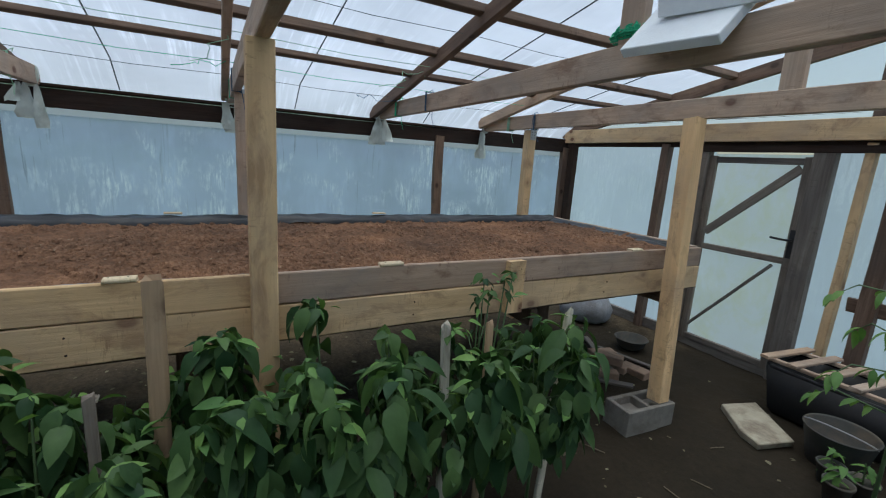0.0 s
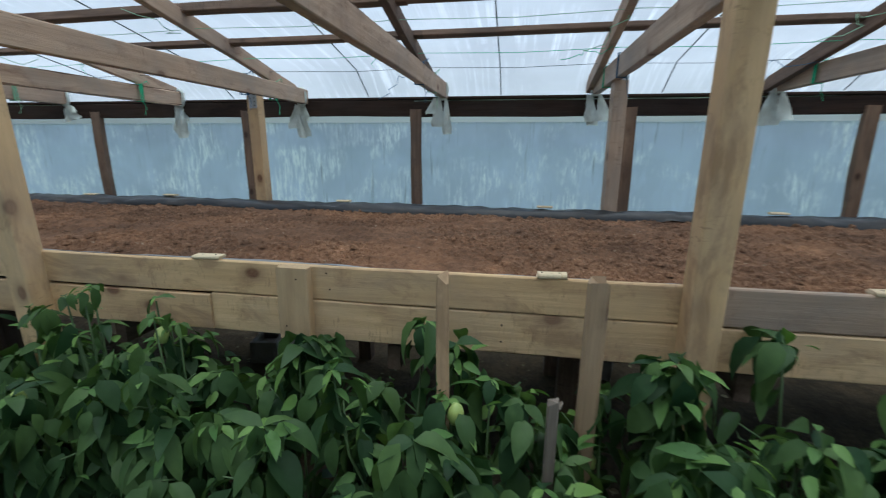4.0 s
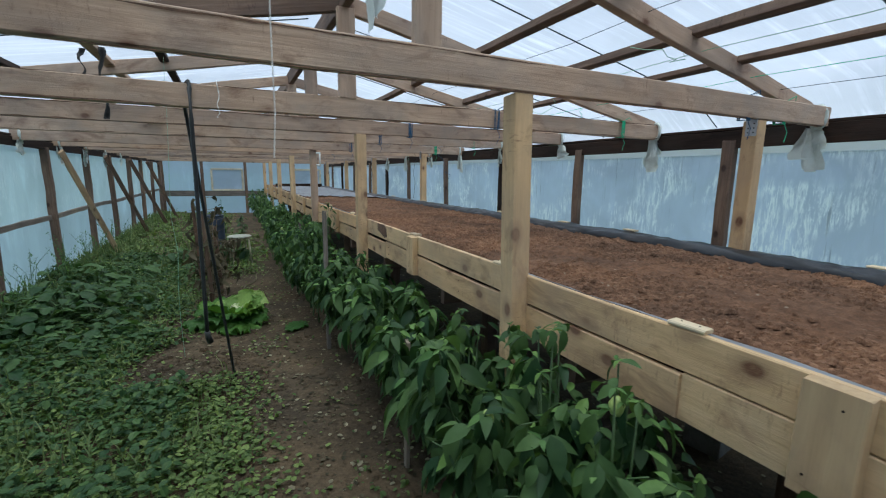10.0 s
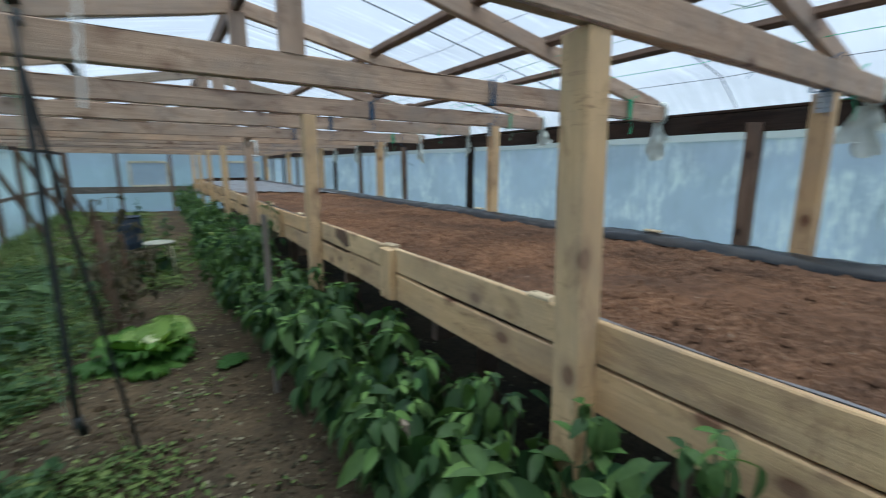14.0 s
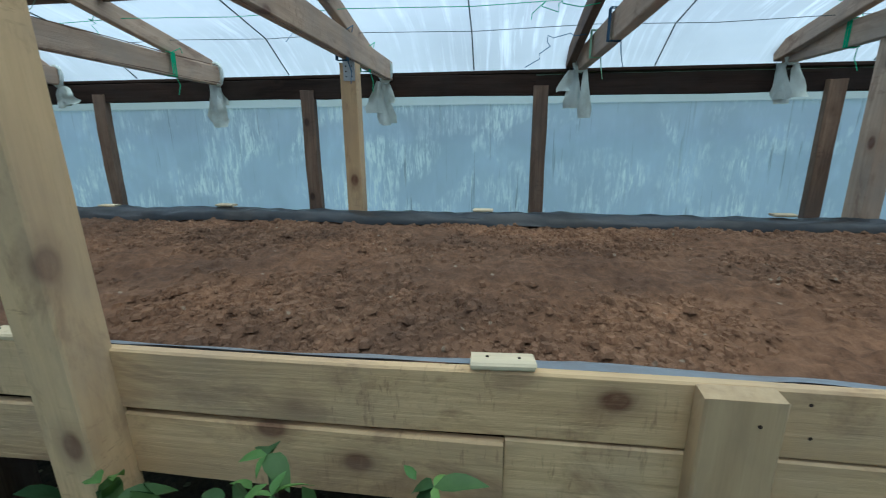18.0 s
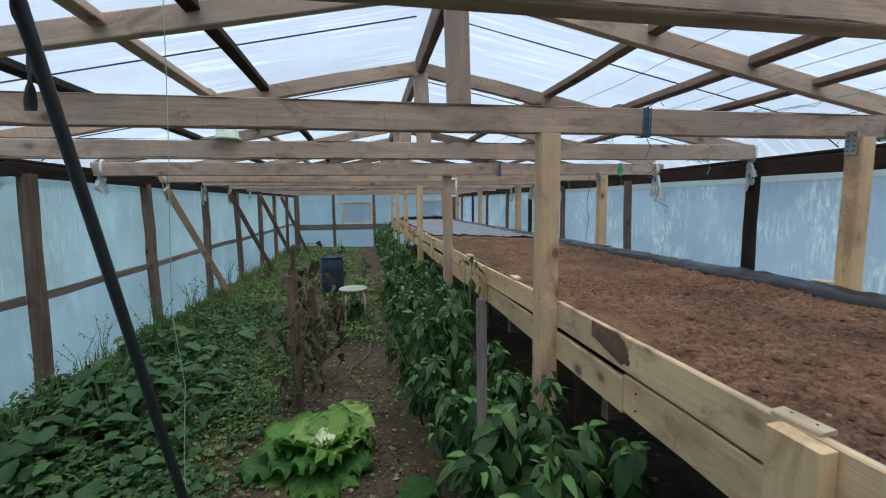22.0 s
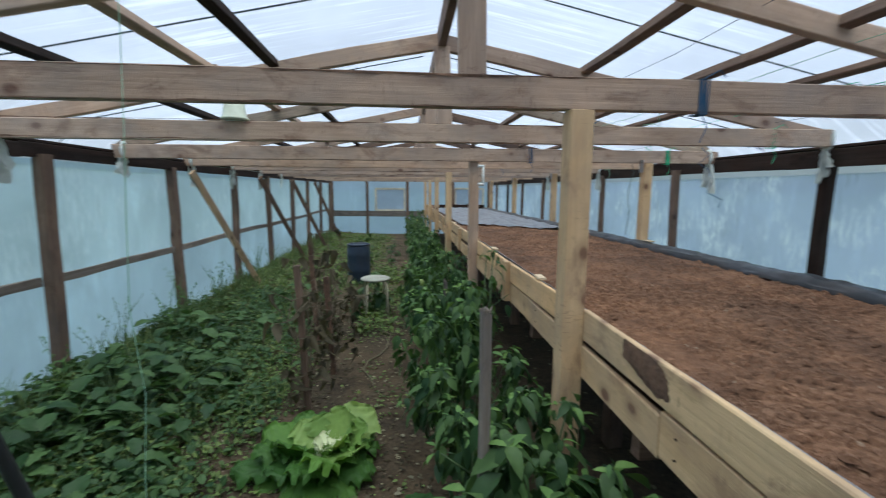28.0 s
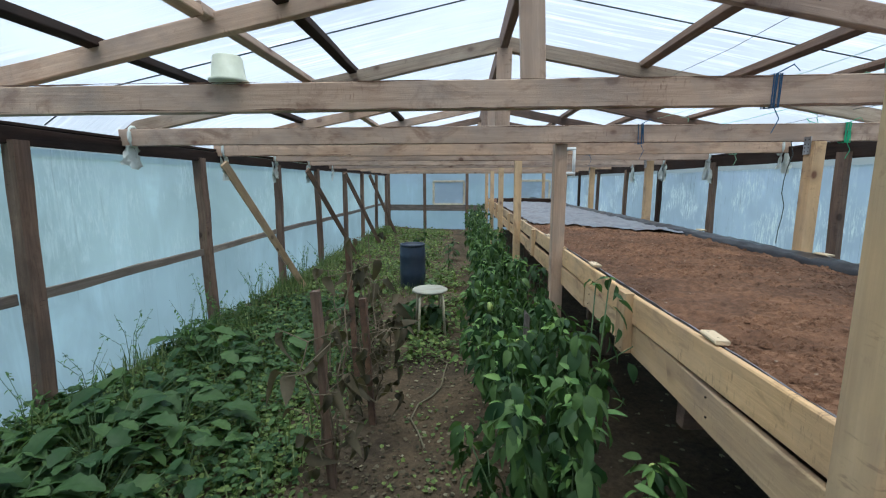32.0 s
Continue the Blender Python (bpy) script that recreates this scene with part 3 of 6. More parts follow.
for y0, y1 in ((Y_S, -1.0), (-1.0, 4.1), (4.1, 10.2), (10.2, Y_N)):
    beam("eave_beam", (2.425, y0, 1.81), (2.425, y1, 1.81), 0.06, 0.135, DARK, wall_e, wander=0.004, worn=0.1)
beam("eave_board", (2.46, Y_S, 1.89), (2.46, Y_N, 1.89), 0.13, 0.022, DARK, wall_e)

wall_w = thing("wall_west", (X_W, 5, 0), "long side wall of pale milky film on dark posts with a rail", "wall", kind="structure")
film_sheet("film", wall_w, (X_W, Y_S, -0.03), (0, Y_N - Y_S, 0), (0, 0, 1.80), 160, 12, FILM_WEST, "pale turquoise milky film", seed=5)
film_sheet("upper_film", wall_w, (X_W - 0.012, Y_S, 1.72), (0, Y_N - Y_S, 0), (0, 0, 0.165), 120, 3, FILM_LAP, "clear film strip lapped over the wall film", seed=6)
# added sheet, no known part: it only darkens the wall below the rail
film_sheet("film_skirt", wall_w, (X_W - 0.03, Y_S, -0.03), (0, Y_N - Y_S, 0), (0, 0, 0.93), 160, 8, FILM_DIMMER, "added film sheet that darkens the lower part of the wall", seed=8)
beam("sill_beam", (X_W + 0.045, Y_S + 0.05, 0.05), (X_W + 0.045, Y_N - 0.05, 0.05), 0.06, 0.12, GREYWOOD, wall_w, "grey timber along the foot of the wall", wander=0.006, worn=0.1)
WEST_POSTS = [-6.2, -4.4, -2.7, -1.0, 0.65, 2.36, 4.15, 5.96, 7.68, 9.33, 11.0, 12.65, 14.4, 16.0]
for y in WEST_POSTS:
    beam("wall_post", (-3.31, y, -0.02), (-3.30 + rng.uniform(-.02, .02), y + rng.uniform(-.03, .03), 1.80), 0.085, 0.10, BROWN, wall_w, turn=90, wander=0.007, worn=0.14)
for y0, y1 in zip(WEST_POSTS, WEST_POSTS[1:]):
    beam("mid_rail", (-3.335, y0 + 0.05, 0.885 + rng.uniform(-.012, .012)), (-3.335, y1 - 0.05, 0.885 + rng.uniform(-.012, .012)), 0.035, 0.072, rng.choice((PALEGREY, PALEGREY, GREYWOOD)), wall_w, wander=0.005, worn=0.2)
for y0, y1 in ((Y_S, -1.5), (-1.5, 4.0), (4.0, 9.3), (9.3, Y_N)):
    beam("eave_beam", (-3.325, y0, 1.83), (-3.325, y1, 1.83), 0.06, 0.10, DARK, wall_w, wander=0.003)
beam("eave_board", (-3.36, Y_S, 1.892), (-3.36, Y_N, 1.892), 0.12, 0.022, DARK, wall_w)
for y0, y1, x1 in ((-0.9, -0.2, -2.75), (2.55, 3.42, -3.10), (6.2, 7.75, -3.0), (8.6, 10.6, -2.95), (10.8, 12.0, -2.7), (13.2, 14.3, -2.7)):
    beam("brace", (-3.22, y0, 1.76), (x1, y1, 0.0), 0.032, 0.085, STAKEWOOD if 5 < y0 < 8 else BROWN, wall_w, "leaning diagonal brace board", turn=20)


# end wall with the door
def gable(nm, y, mat, label, seed, x_open=None):
    w = thing(nm, (X_R, y, 0), label, "wall", kind="structure")
    s = 1 if y < 0 else -1
    if x_open:
        film_sheet("film", w, (X_W, y, -0.03), (x_open[0] - X_W, 0, 0), (0, 0, 1.98), 30, 12, mat, "", seed=seed)
        film_sheet("film", w, (x_open[1], y, -0.03), (X_E - x_open[1], 0, 0), (0, 0, 1.98), 24, 12, mat, "", seed=seed + 1)
        film_sheet("film", w, (x_open[0], y, 1.78), (x_open[1] - x_open[0], 0, 0), (0, 0, 0.20), 6, 3, mat, "", seed=seed + 2)
    else:
        film_sheet("film", w, (X_W, y, -0.03), (X_E - X_W, 0, 0), (0, 0, 1.98), 60, 14, mat, "", seed=seed)
    bm = bmesh.new()
    q = [bm.verts.new(v) for v in ((X_W, y, 1.95), (X_E, y, 1.95), (X_R, y, Z_R + 0.03))]
    bm.faces.new(q)
    g = part("gable_film", bm, FILM_GABLE, w, "clear film in the gable")
    g.visible_shadow = False
    return w, s


wall_s, _ = gable("wall_south", Y_S, FILM_END, "end wall of pale film on timber posts with a door opening", 11, (-0.12, 0.62))
for x, mat, wd in ((2.30, DARK, .09), (1.06, BROWN, .08), (-0.42, FRESH, .055), (-0.62, BROWN, .10), (-1.7, BROWN, .09), (-2.6, DARK, .09)):
    beam("wall_post", (x, Y_S + 0.075, -0.02), (x + rng.uniform(-.02, .02), Y_S + 0.075, 1.84), 0.08, wd, mat, wall_s, wander=0.004)
beam("door_jamb", (0.69, Y_S + 0.07, 0.0), (0.69, Y_S + 0.07, 1.80), 0.08, 0.13, GREYWOOD, wall_s, "broad grey door jamb")
beam("door_jamb", (-0.20, Y_S + 0.07, 0.0), (-0.20, Y_S + 0.07, 1.80), 0.08, 0.13, GREYWOOD, wall_s, "broad grey door jamb")
beam("lintel", (-0.70, Y_S + 0.085, 1.80), (0.80, Y_S + 0.085, 1.80), 0.06, 0.05, DARK, wall_s)
beam("head_beam", (X_W + 0.05, Y_S + 0.10, 1.93), (X_E - 0.05, Y_S + 0.10, 1.93), 0.06, 0.15, FRESH, wall_s, "pale sawn head beam")
beam("under_beam", (X_W + 0.05, Y_S + 0.06, 1.835), (X_E - 0.05, Y_S + 0.06, 1.835), 0.05, 0.045, DARK, wall_s)
beam("sill_board", (-0.30, Y_S + 0.05, 0.05), (2.35, Y_S + 0.05, 0.03), 0.04, 0.12, GREYWOOD, wall_s)
beam("mid_rail", (-0.50, Y_S + 0.04, 0.74), (-3.25, Y_S + 0.04, 0.78), 0.03, 0.10, BROWN, wall_s)
beam("rafter", (X_R, Y_S + 0.10, Z_R - 0.05), (X_E, Y_S + 0.10, roof_z(X_E) - 0.05), 0.05, 0.10, BROWN, wall_s)
beam("rafter", (X_R, Y_S + 0.10, Z_R - 0.05), (X_W, Y_S + 0.10, roof_z(X_W) - 0.05), 0.05, 0.10, BROWN, wall_s)
beam("king_post", (X_R, Y_S + 0.10, 2.0), (X_R, Y_S + 0.10, Z_R - 0.1), 0.06, 0.12, BROWN, wall_s)

door = thing("door_1", (0.25, Y_S + 0.06, 0.05), "closed film-covered door with a dark frame, diagonal braces and black lever handle", "door", kind="structure")
YD = Y_S + 0.055
for x in (-0.105, 0.595):
    beam("stile", (x, YD, 0.06), (x, YD, 1.74), 0.035, 0.06, GREYWOOD, door)
for z in (0.09, 0.95, 1.71):
    beam("rail", (-0.075, YD, z), (0.565, YD, z + 0.0), 0.035, 0.05, GREYWOOD, door)
beam("brace", (-0.06, YD + 0.004, 1.66), (0.56, YD + 0.004, 1.08), 0.03, 0.065, GREYWOOD, door, "diagonal brace board")
beam("brace", (0.00, YD + 0.004, 0.90), (0.57, YD + 0.004, 0.20), 0.02, 0.025, GREYWOOD, door, "thin diagonal brace")
dp = part("film", grid_bm(6, 16, lambda u, v: (-0.12 + 0.74 * u, YD - 0.022 + 0.006 * nz(u * 3, v * 6), 0.06 + 1.70 * v)), FILM_DOOR, door, "milky door film stained with algae")
dp.visible_shadow = False
hp = part("handle_plate", box_bm(-0.125, YD + 0.018, 0.98, -0.085, YD + 0.026, 1.20, 0.003), BLACKPLASTIC, door, "black handle plate")
part("handle", tube_bm([(-0.105, YD + 0.025, 1.12), (-0.105, YD + 0.065, 1.12), (-0.06, YD + 0.07, 1.12), (0.02, YD + 0.07, 1.125)], 0.009), BLACKPLASTIC, hp, "black lever handle", smooth=True)

wall_n, _ = gable("wall_north", Y_N, FILM_FAR, "far end wall of pale film with a rail, posts and an opening", 15)
for x in (-3.25, -2.03, -0.62, 1.0, 2.3):
    beam("wall_post", (x, Y_N - 0.08, -0.02), (x, Y_N - 0.08, 1.9), 0.08, 0.10, BROWN, wall_n)
beam("mid_rail", (X_W, Y_N - 0.05, 0.74), (0.0, Y_N - 0.05, 0.72), 0.04, 0.20, GREYWOOD, wall_n, "broad grey rail board")
beam("head_beam", (X_W, Y_N - 0.09, 1.92), (X_E, Y_N - 0.09, 1.92), 0.06, 0.13, DARK, wall_n)
for x0, x1, z0, z1 in ((-1.74, -0.72, 0.84, 1.60), (1.08, 2.1, 1.02, 1.62)):
    nm = thing("window_1" if x0 < 0 else "window_2", (x0, Y_N - 0.05, z0), "small framed opening in the far end wall overgrown with leaves", "window", kind="structure")
    for a, b in (((x0, z0), (x1, z0)), ((x0, z1), (x1, z1)), ((x0, z0), (x0, z1)), ((x1, z0), (x1, z1))):
        beam("window_frame", (a[0], Y_N - 0.03, a[1]), (b[0], Y_N - 0.03, b[1]), 0.05, 0.07, CREAM, nm, "pale frame bar")
    pane = part("pane", grid_bm(2, 2, lambda u, v: (x0 + (x1 - x0) * u, Y_N - 0.02, z0 + (z1 - z0) * v)), FILM_ROOF, nm)
    pane.visible_shadow = False


# ---- roof: film, ridge, purlins and trusses ----
roof = thing("ceiling", (X_R, 5, Z_R), "low pitched roof of wet clear film over timber purlins", "roof", kind="structure")
def roof_film(x_eave, seed):
    """Film laid over the rafters, pulled down to the eave board past the beam ends."""
    def f(u, v):
        y = Y_S - 0.05 + (Y_N - Y_S + 0.1) * u
        x = X_R + (x_eave - X_R) * v
        z = roof_z(x) + 0.035
        lap = max(0.0, (v - 0.90) / 0.10)
        z += (1.905 - z) * lap ** 1.3
        sag = 0.010 * nz(y * 1.3, v * 3.2, seed) + 0.006 * nz(y * 5, v * 4, seed + 3) + 0.007 * nz(y * 9 + v * 6, v * 2.5, seed + 7)
        return (x, y, z + sag * min(1, 12 * v, 10 * (1 - v)))
    ob = part("roof_film", grid_mesh("roof_film", 420, 24, f, FILM_ROOF), FILM_ROOF, roof, "taut clear film with faint creases")
    ob.visible_shadow = False


roof_film(X_E + 0.03, 22)
roof_film(X_W - 0.03, 20)
for y0, y1 in ((Y_S, -2.4), (-2.4, 3.8), (3.8, 10), (10, Y_N)):
    beam("ridge_beam", (X_R, y0, Z_R - 0.05), (X_R, y1, Z_R - 0.05), 0.05, 0.13, BROWN, roof)
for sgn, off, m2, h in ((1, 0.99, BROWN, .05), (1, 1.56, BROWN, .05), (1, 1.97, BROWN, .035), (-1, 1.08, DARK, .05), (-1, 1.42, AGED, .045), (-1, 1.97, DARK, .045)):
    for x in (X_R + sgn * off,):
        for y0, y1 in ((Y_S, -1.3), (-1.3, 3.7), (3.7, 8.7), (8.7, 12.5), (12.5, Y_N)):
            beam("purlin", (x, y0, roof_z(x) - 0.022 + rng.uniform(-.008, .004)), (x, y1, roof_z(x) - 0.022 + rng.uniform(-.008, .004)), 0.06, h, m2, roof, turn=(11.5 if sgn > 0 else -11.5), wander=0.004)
for y in (-5.6, -4.3, -3.04, -1.78, -0.62, 0.70, 1.9, 3.12, 4.4):
    for sgn in (1, -1):
        xe = X_E if sgn > 0 else X_W
        part("roof_wire", tube_bm([(X_R + sgn * 0.1, y, roof_z(X_R) + 0.012), (xe - sgn * 0.30, y + 0.03, roof_z(xe - sgn * 0.30) + 0.020), (xe - sgn * 0.02, y + 0.03, 1.915)], 0.0045, 5), WIREM, roof, "taut dark cord under the film")


def truss(y, i):
    t = thing("roof_truss", (X_R, y, tie_z(y)), "weathered timber truss with long tie beam and short king post", "truss", "roof trusses")
    zt = tie_z(y)
    xe = 2.40 + rng.uniform(-0.05, 0.05)
    xw = -3.29 + rng.uniform(-0.04, 0.04)
    tilt = rng.uniform(-0.008, 0.008)
    beam("tie_beam", (xw, y + rng.uniform(-.015, .015), zt + H_TIE / 2 - tilt), (xe, y + rng.uniform(-.015, .015), zt + H_TIE / 2 + tilt), 0.05, H_TIE, AGED, t, "long sawn tie beam", wander=0.003)
    yr = y + 0.052
    for sgn, x1 in ((1, xe + 0.02), (-1, xw - 0.02)):
        beam("rafter", (X_R + sgn * 0.02, yr, roof_z(X_R) - 0.07), (x1, yr, roof_z(x1) - 0.07), 0.05, 0.10, rng.choice((AGED, AGED, BROWN, STICK)), t, "sawn rafter with broken bark edges", wander=0.005, worn=0.08)
    beam("king_post", (X_R + rng.uniform(-.02, .02), y, zt + H_TIE - 0.003), (X_R, y, Z_R - 0.115), 0.105, 0.045, AGED, t, "short king post", turn=90)
    if i < 12:
        # ragged bark along both tie beam edges; the lower strip also paints underside shade
        for zb, sg in ((zt + 0.001, 1), (zt + H_TIE - 0.001, -1)):
            def ragged(u, v):
                x = xw + 0.05 + (xe - xw - 0.1) * u
                w = max(0.0, 0.011 * nz(x * 2.1, y * 3, sg) + 0.006 * nz(x * 9, y, sg) + 0.003)
                return (x, y - 0.0285 - 0.002 * nz(x * 20, v * 3, y), zb + sg * w * v + 0.004 * nz(x * 1.1, y, 7))
            part("bark_edge", grid_bm(120, 1, ragged), BARK, t, "dark ragged strip of bark and painted shade along the beam's edge")
    return t


for i, y in enumerate(TRUSS_Y):
    truss(y, i)


# ---- posts under the tie beams ----
for i, y in enumerate(POST_Y):
    near = y < 4
    p = thing("support_post", (-0.05, y, 0), "square fresh pine post under a tie beam beside the bed" if near else "square pine post under a tie beam beside the bed", "post", "posts in front of the bed")
    z0 = 0.165 if i == 0 else -0.02
    fx, fy = ((-0.16, 0.11) if i == 0 else ((0, -0.065) if abs(y) < 0.1 else (0, 0)))
    beam("shaft", (-0.041 + fx, y + fy, z0), (-0.041, y - (0.03 if i == 0 else 0), tie_z(y) - 0.002), 0.092, 0.092, FRESH if i != 4 else AGED, p, turn=90, wander=0.0015)
for i, y in enumerate([-5.035, -2.545, 0.0, 2.44, 4.94, 7.6, 10.1, 12.6, 15.0]):
    p = thing("support_post", (1.665, y, 0), "broad grey-brown plank post behind the bed" if i == 1 else "square pine post behind the bed under a tie beam", "post", "posts behind the bed")
    zt = tie_z(TRUSS_Y[2 * i] if i < 8 else y)
    beam("shaft", (1.665, y, -0.02), (1.665, y + rng.uniform(-.012, .012), zt - 0.002), 0.085 if i != 1 else 0.12, 0.085, AGED if i == 1 else FRESH, p, turn=90, wander=0.0015)
    plate = part("bracket", box_bm(1.617, y - 0.03, zt - 0.09, 1.6125, y + 0.03, zt + 0.03, 0.001), METAL, p, "small perforated steel plate")
    for dz in (-0.07, -0.045, -0.02, 0.01):
        for dy in (-0.015, 0.015):
            part("screw", tube_bm([(1.6125, y + dy, zt + dz), (1.610, y + dy, zt + dz)], 0.004, 6), DARK, plate)


# ---- the long raised bed ----
bed = thing("raised_bed", (1.1, 5, 0), "long waist-high timber bed lined with film and filled with soil", "raised bed")
BR = [-5.27, -2.55, 0.02, 2.45, 5.0, 7.5, 10.0, 12.5, 16.1]
for a, b in zip(BR, BR[1:]):
    up = AGED if a == -5.27 else FRESH
    beam("front_board", (0.014, a + 0.003, 1.015), (0.014, b - 0.003, 1.015), 0.024, 0.126, up, bed, "upper plank of the bed front", wander=0.003)
BL = [-5.27, -0.80, 1.9, 4.4, 6.9, 9.4, 12.0, 16.1]
for a, b in zip(BL, BL[1:]):
    zc, hb = (0.875, 0.148) if a < -1 else ((0.872, 0.140) if a < 1.5 else (0.862, 0.132))
    beam("front_board", (0.005, a + 0.001, zc), (0.005, b - 0.001, zc - 0.002), 0.024, hb, FRESH, bed, "lower plank of the bed front", wander=0.004)
beam("end_board", (0.05, -5.29, 1.015), (BED_E + 0.03, -5.29, 1.015), 0.045, 0.128, AGED, bed)
beam("end_board", (0.05, -5.29, 0.87), (BED_E + 0.03, -5.29, 0.87), 0.045, 0.14, FRESH, bed)
beam("back_board", (BED_E + 0.03, BED_S, 0.95), (BED_E + 0.03, BED_N, 0.95), 0.04, 0.22, AGED, bed)
for y in CLEAT_Y:
    wd = 0.12 if -2 < y < 2 else 0.10
    c = beam("cleat", (-0.022, y, 0.805), (-0.022, y, 1.074), 0.042, wd, FRESH, bed, "upright plank screwed over the bed front", turn=90)
    for dz, dx in ((-0.02, -0.03), (0.01, 0.03), (0.19, -0.02)):
        part("screw", tube_bm([(-0.0425, y + dx, 0.845 + dz), (-0.0445, y + dx, 0.845 + dz)], 0.003, 7), DARK, c)
for k in range(16):
    y = -5.0 + 0.62 * k + 0.1 * nz(k, 3)
    for z in (0.845, 0.905) if k % 2 else (0.99, 1.05):
        part("screw", tube_bm([(0.005 if z > 0.95 else -0.004, y + 0.02 * nz(k, z * 9), z), (0.0005 if z > 0.95 else -0.0085, y + 0.02 * nz(k, z * 9), z)], 0.0035, 7), DARK, bed)
for a, b in ((-5.27, -2.55), (-2.55, -1.0)):
    beam("inner_board", (0.037, a + 0.01, 0.945), (0.037, b - 0.01, 0.945), 0.018, 0.11, AGED, bed, "grey plank behind the gap of the bed front")
# bed bottom and its joists
part("bed_floor", box_bm(0.05, BED_S + .03, 0.775, BED_E + 0.01, BED_N, 0.80, 0), BROWN, bed)
for y in [-5.1 + 1.2 * k for k in range(18)]:
    beam("joist", (0.05, y, 0.72), (BED_E + 0.04, y, 0.72), 0.05, 0.10, BROWN, bed)
for y in [-4.4, -2.2, -0.9, 1.1, 3.2, 5.6, 8.1, 10.6, 13.1]:
    for x in (0.55, 1.35):
        beam("bed_leg", (x, y, -0.02), (x, y, 0.68), 0.09, 0.09, BROWN, bed, turn=90)


def soil_z(x, y):
    z = 1.035 + 0.025 * math.sin(math.pi * min(1, max(0, (x - 0.05) / (BED_E - 0.05)))) + 0.014 * nz(x * 1.5, y * 1.5) + 0.012 * nz(x * 5, y * 5, 2)
    return z + 0.014 * nz(x * 13, y * 13, 4) + 0.024 * max(0, nz(x * 27, y * 27, 8)) - 0.012 * max(0, nz(x * 19, y * 24, 12))


NEAR = 8.2
part("soil", grid_mesh("soil", 150, 1000, lambda u, v: (0.047 + (BED_E - 0.047) * u, BED_S + 0.02 + (NEAR - BED_S) * v, soil_z(0.047 + (BED_E - 0.047) * u, BED_S + 0.02 + (NEAR - BED_S) * v)), BEDSOIL), BEDSOIL, bed, "reddish brown crumbly soil")
part("soil", grid_mesh("soil", 24, 90, lambda u, v: (0.047 + (BED_E - 0.047) * u, NEAR + 0.02 + (BED_N - NEAR - 0.05) * v, soil_z(0.047 + (BED_E - 0.047) * u, NEAR + 0.02 + (BED_N - NEAR - 0.05) * v) - 0.004), BEDSOIL), BEDSOIL, bed, "brown soil")


def liner(f, n, mat, label):
    return part("liner", grid_mesh("liner", n, 8, f, mat), mat, bed, label)


def back_lip(u, v):
    y = BED_S + (BED_N - BED_S) * u
    sag = 0.014 * nz(y * 0.9, 1) + 0.010 * nz(y * 4, v * 5) + 0.012 * nz(y * 11 + v * 4, v * 7, 3)
    a = v * 2.2
    return (BED_E - 0.035 - 0.085 * math.cos(a), y, 1.042 + sag + 0.055 * math.sin(a) + 0.012 * nz(y * 2.5 + v * 3, v * 2, 5))


liner(back_lip, 700, BLACKFILM, "crumpled black film rolled over the back edge")


def front_lip(u, v):
    y = BED_S + 0.03 + (BED_N - BED_S - 0.05) * u
    w = (0.012 + 0.07 * max(0, nz(y * 1.1, 7), 1.2 - 2.2 * abs(y + 0.95)) + 0.02 * nz(y * 5, 4)) * (1 if y < 1.7 else 0.35)
    z0 = BED_TOP - 0.005 + 0.004 * nz(y * 6, 2)
    x = 0.025 + (0.8 * w + 0.01) * v
    drop = 0 if v < 0.35 else (v - 0.35) * 0.045
    return (x, y, max(z0 - drop + 0.004 * nz(y * 9, v * 4), soil_z(x, y) + 0.003 if v > 0.6 else -9))


liner(front_lip, 500, GREYFILM, "grey film lining folded over the front planks")
liner(lambda u, v: (0.08 + (BED_E - 0.10) * u, BED_S + 0.02 + 0.10 * v, BED_TOP + 0.012 * nz(u * 9, v * 3) - 0.03 * v), 60, BLACKFILM, "black film folded over the end board")
for k, y in enumerate((-4.62, -3.03, -2.055, -0.795, 0.19, 1.285, 3.1, 4.3, 5.7, 7.2)):
    b = thing("wood_block", (0.02, y, BED_TOP), "small sawn pine offcut pinning the film to the bed edge", "wood block", "offcuts on the bed edge")
    part("block", timber_bm(0.095 + 0.012 * (k % 2), 0.045, 0.014, 0.001, k), BLOCKWOOD, b, m=pose(0.022, y - 0.05, BED_TOP + 0.006, 0, 0, 90 + rng.uniform(-4, 4)))
    for d in (-0.025, 0.03):
        part("screw", tube_bm([(0.022, y + d, BED_TOP + 0.012), (0.022, y + d, BED_TOP + 0.0142)], 0.003, 7), DARK, b)
for k, y in enumerate((-3.5, -2.11, -0.70, 0.715, 1.44, 2.46, 4.58, 6.0)):
    b = thing("wood_block", (BED_E - 0.01, y, 1.10), "small sawn pine offcut pinning the film to the back edge", "wood block", "offcuts on the bed edge")
    part("block", timber_bm(0.10, 0.05, 0.012, 0.001, k + 40), BLOCKWOOD, b, m=pose(BED_E - 0.01, y - 0.05, 1.107 + 0.014 * nz(y * 0.9, 1), 0, 0, 90))

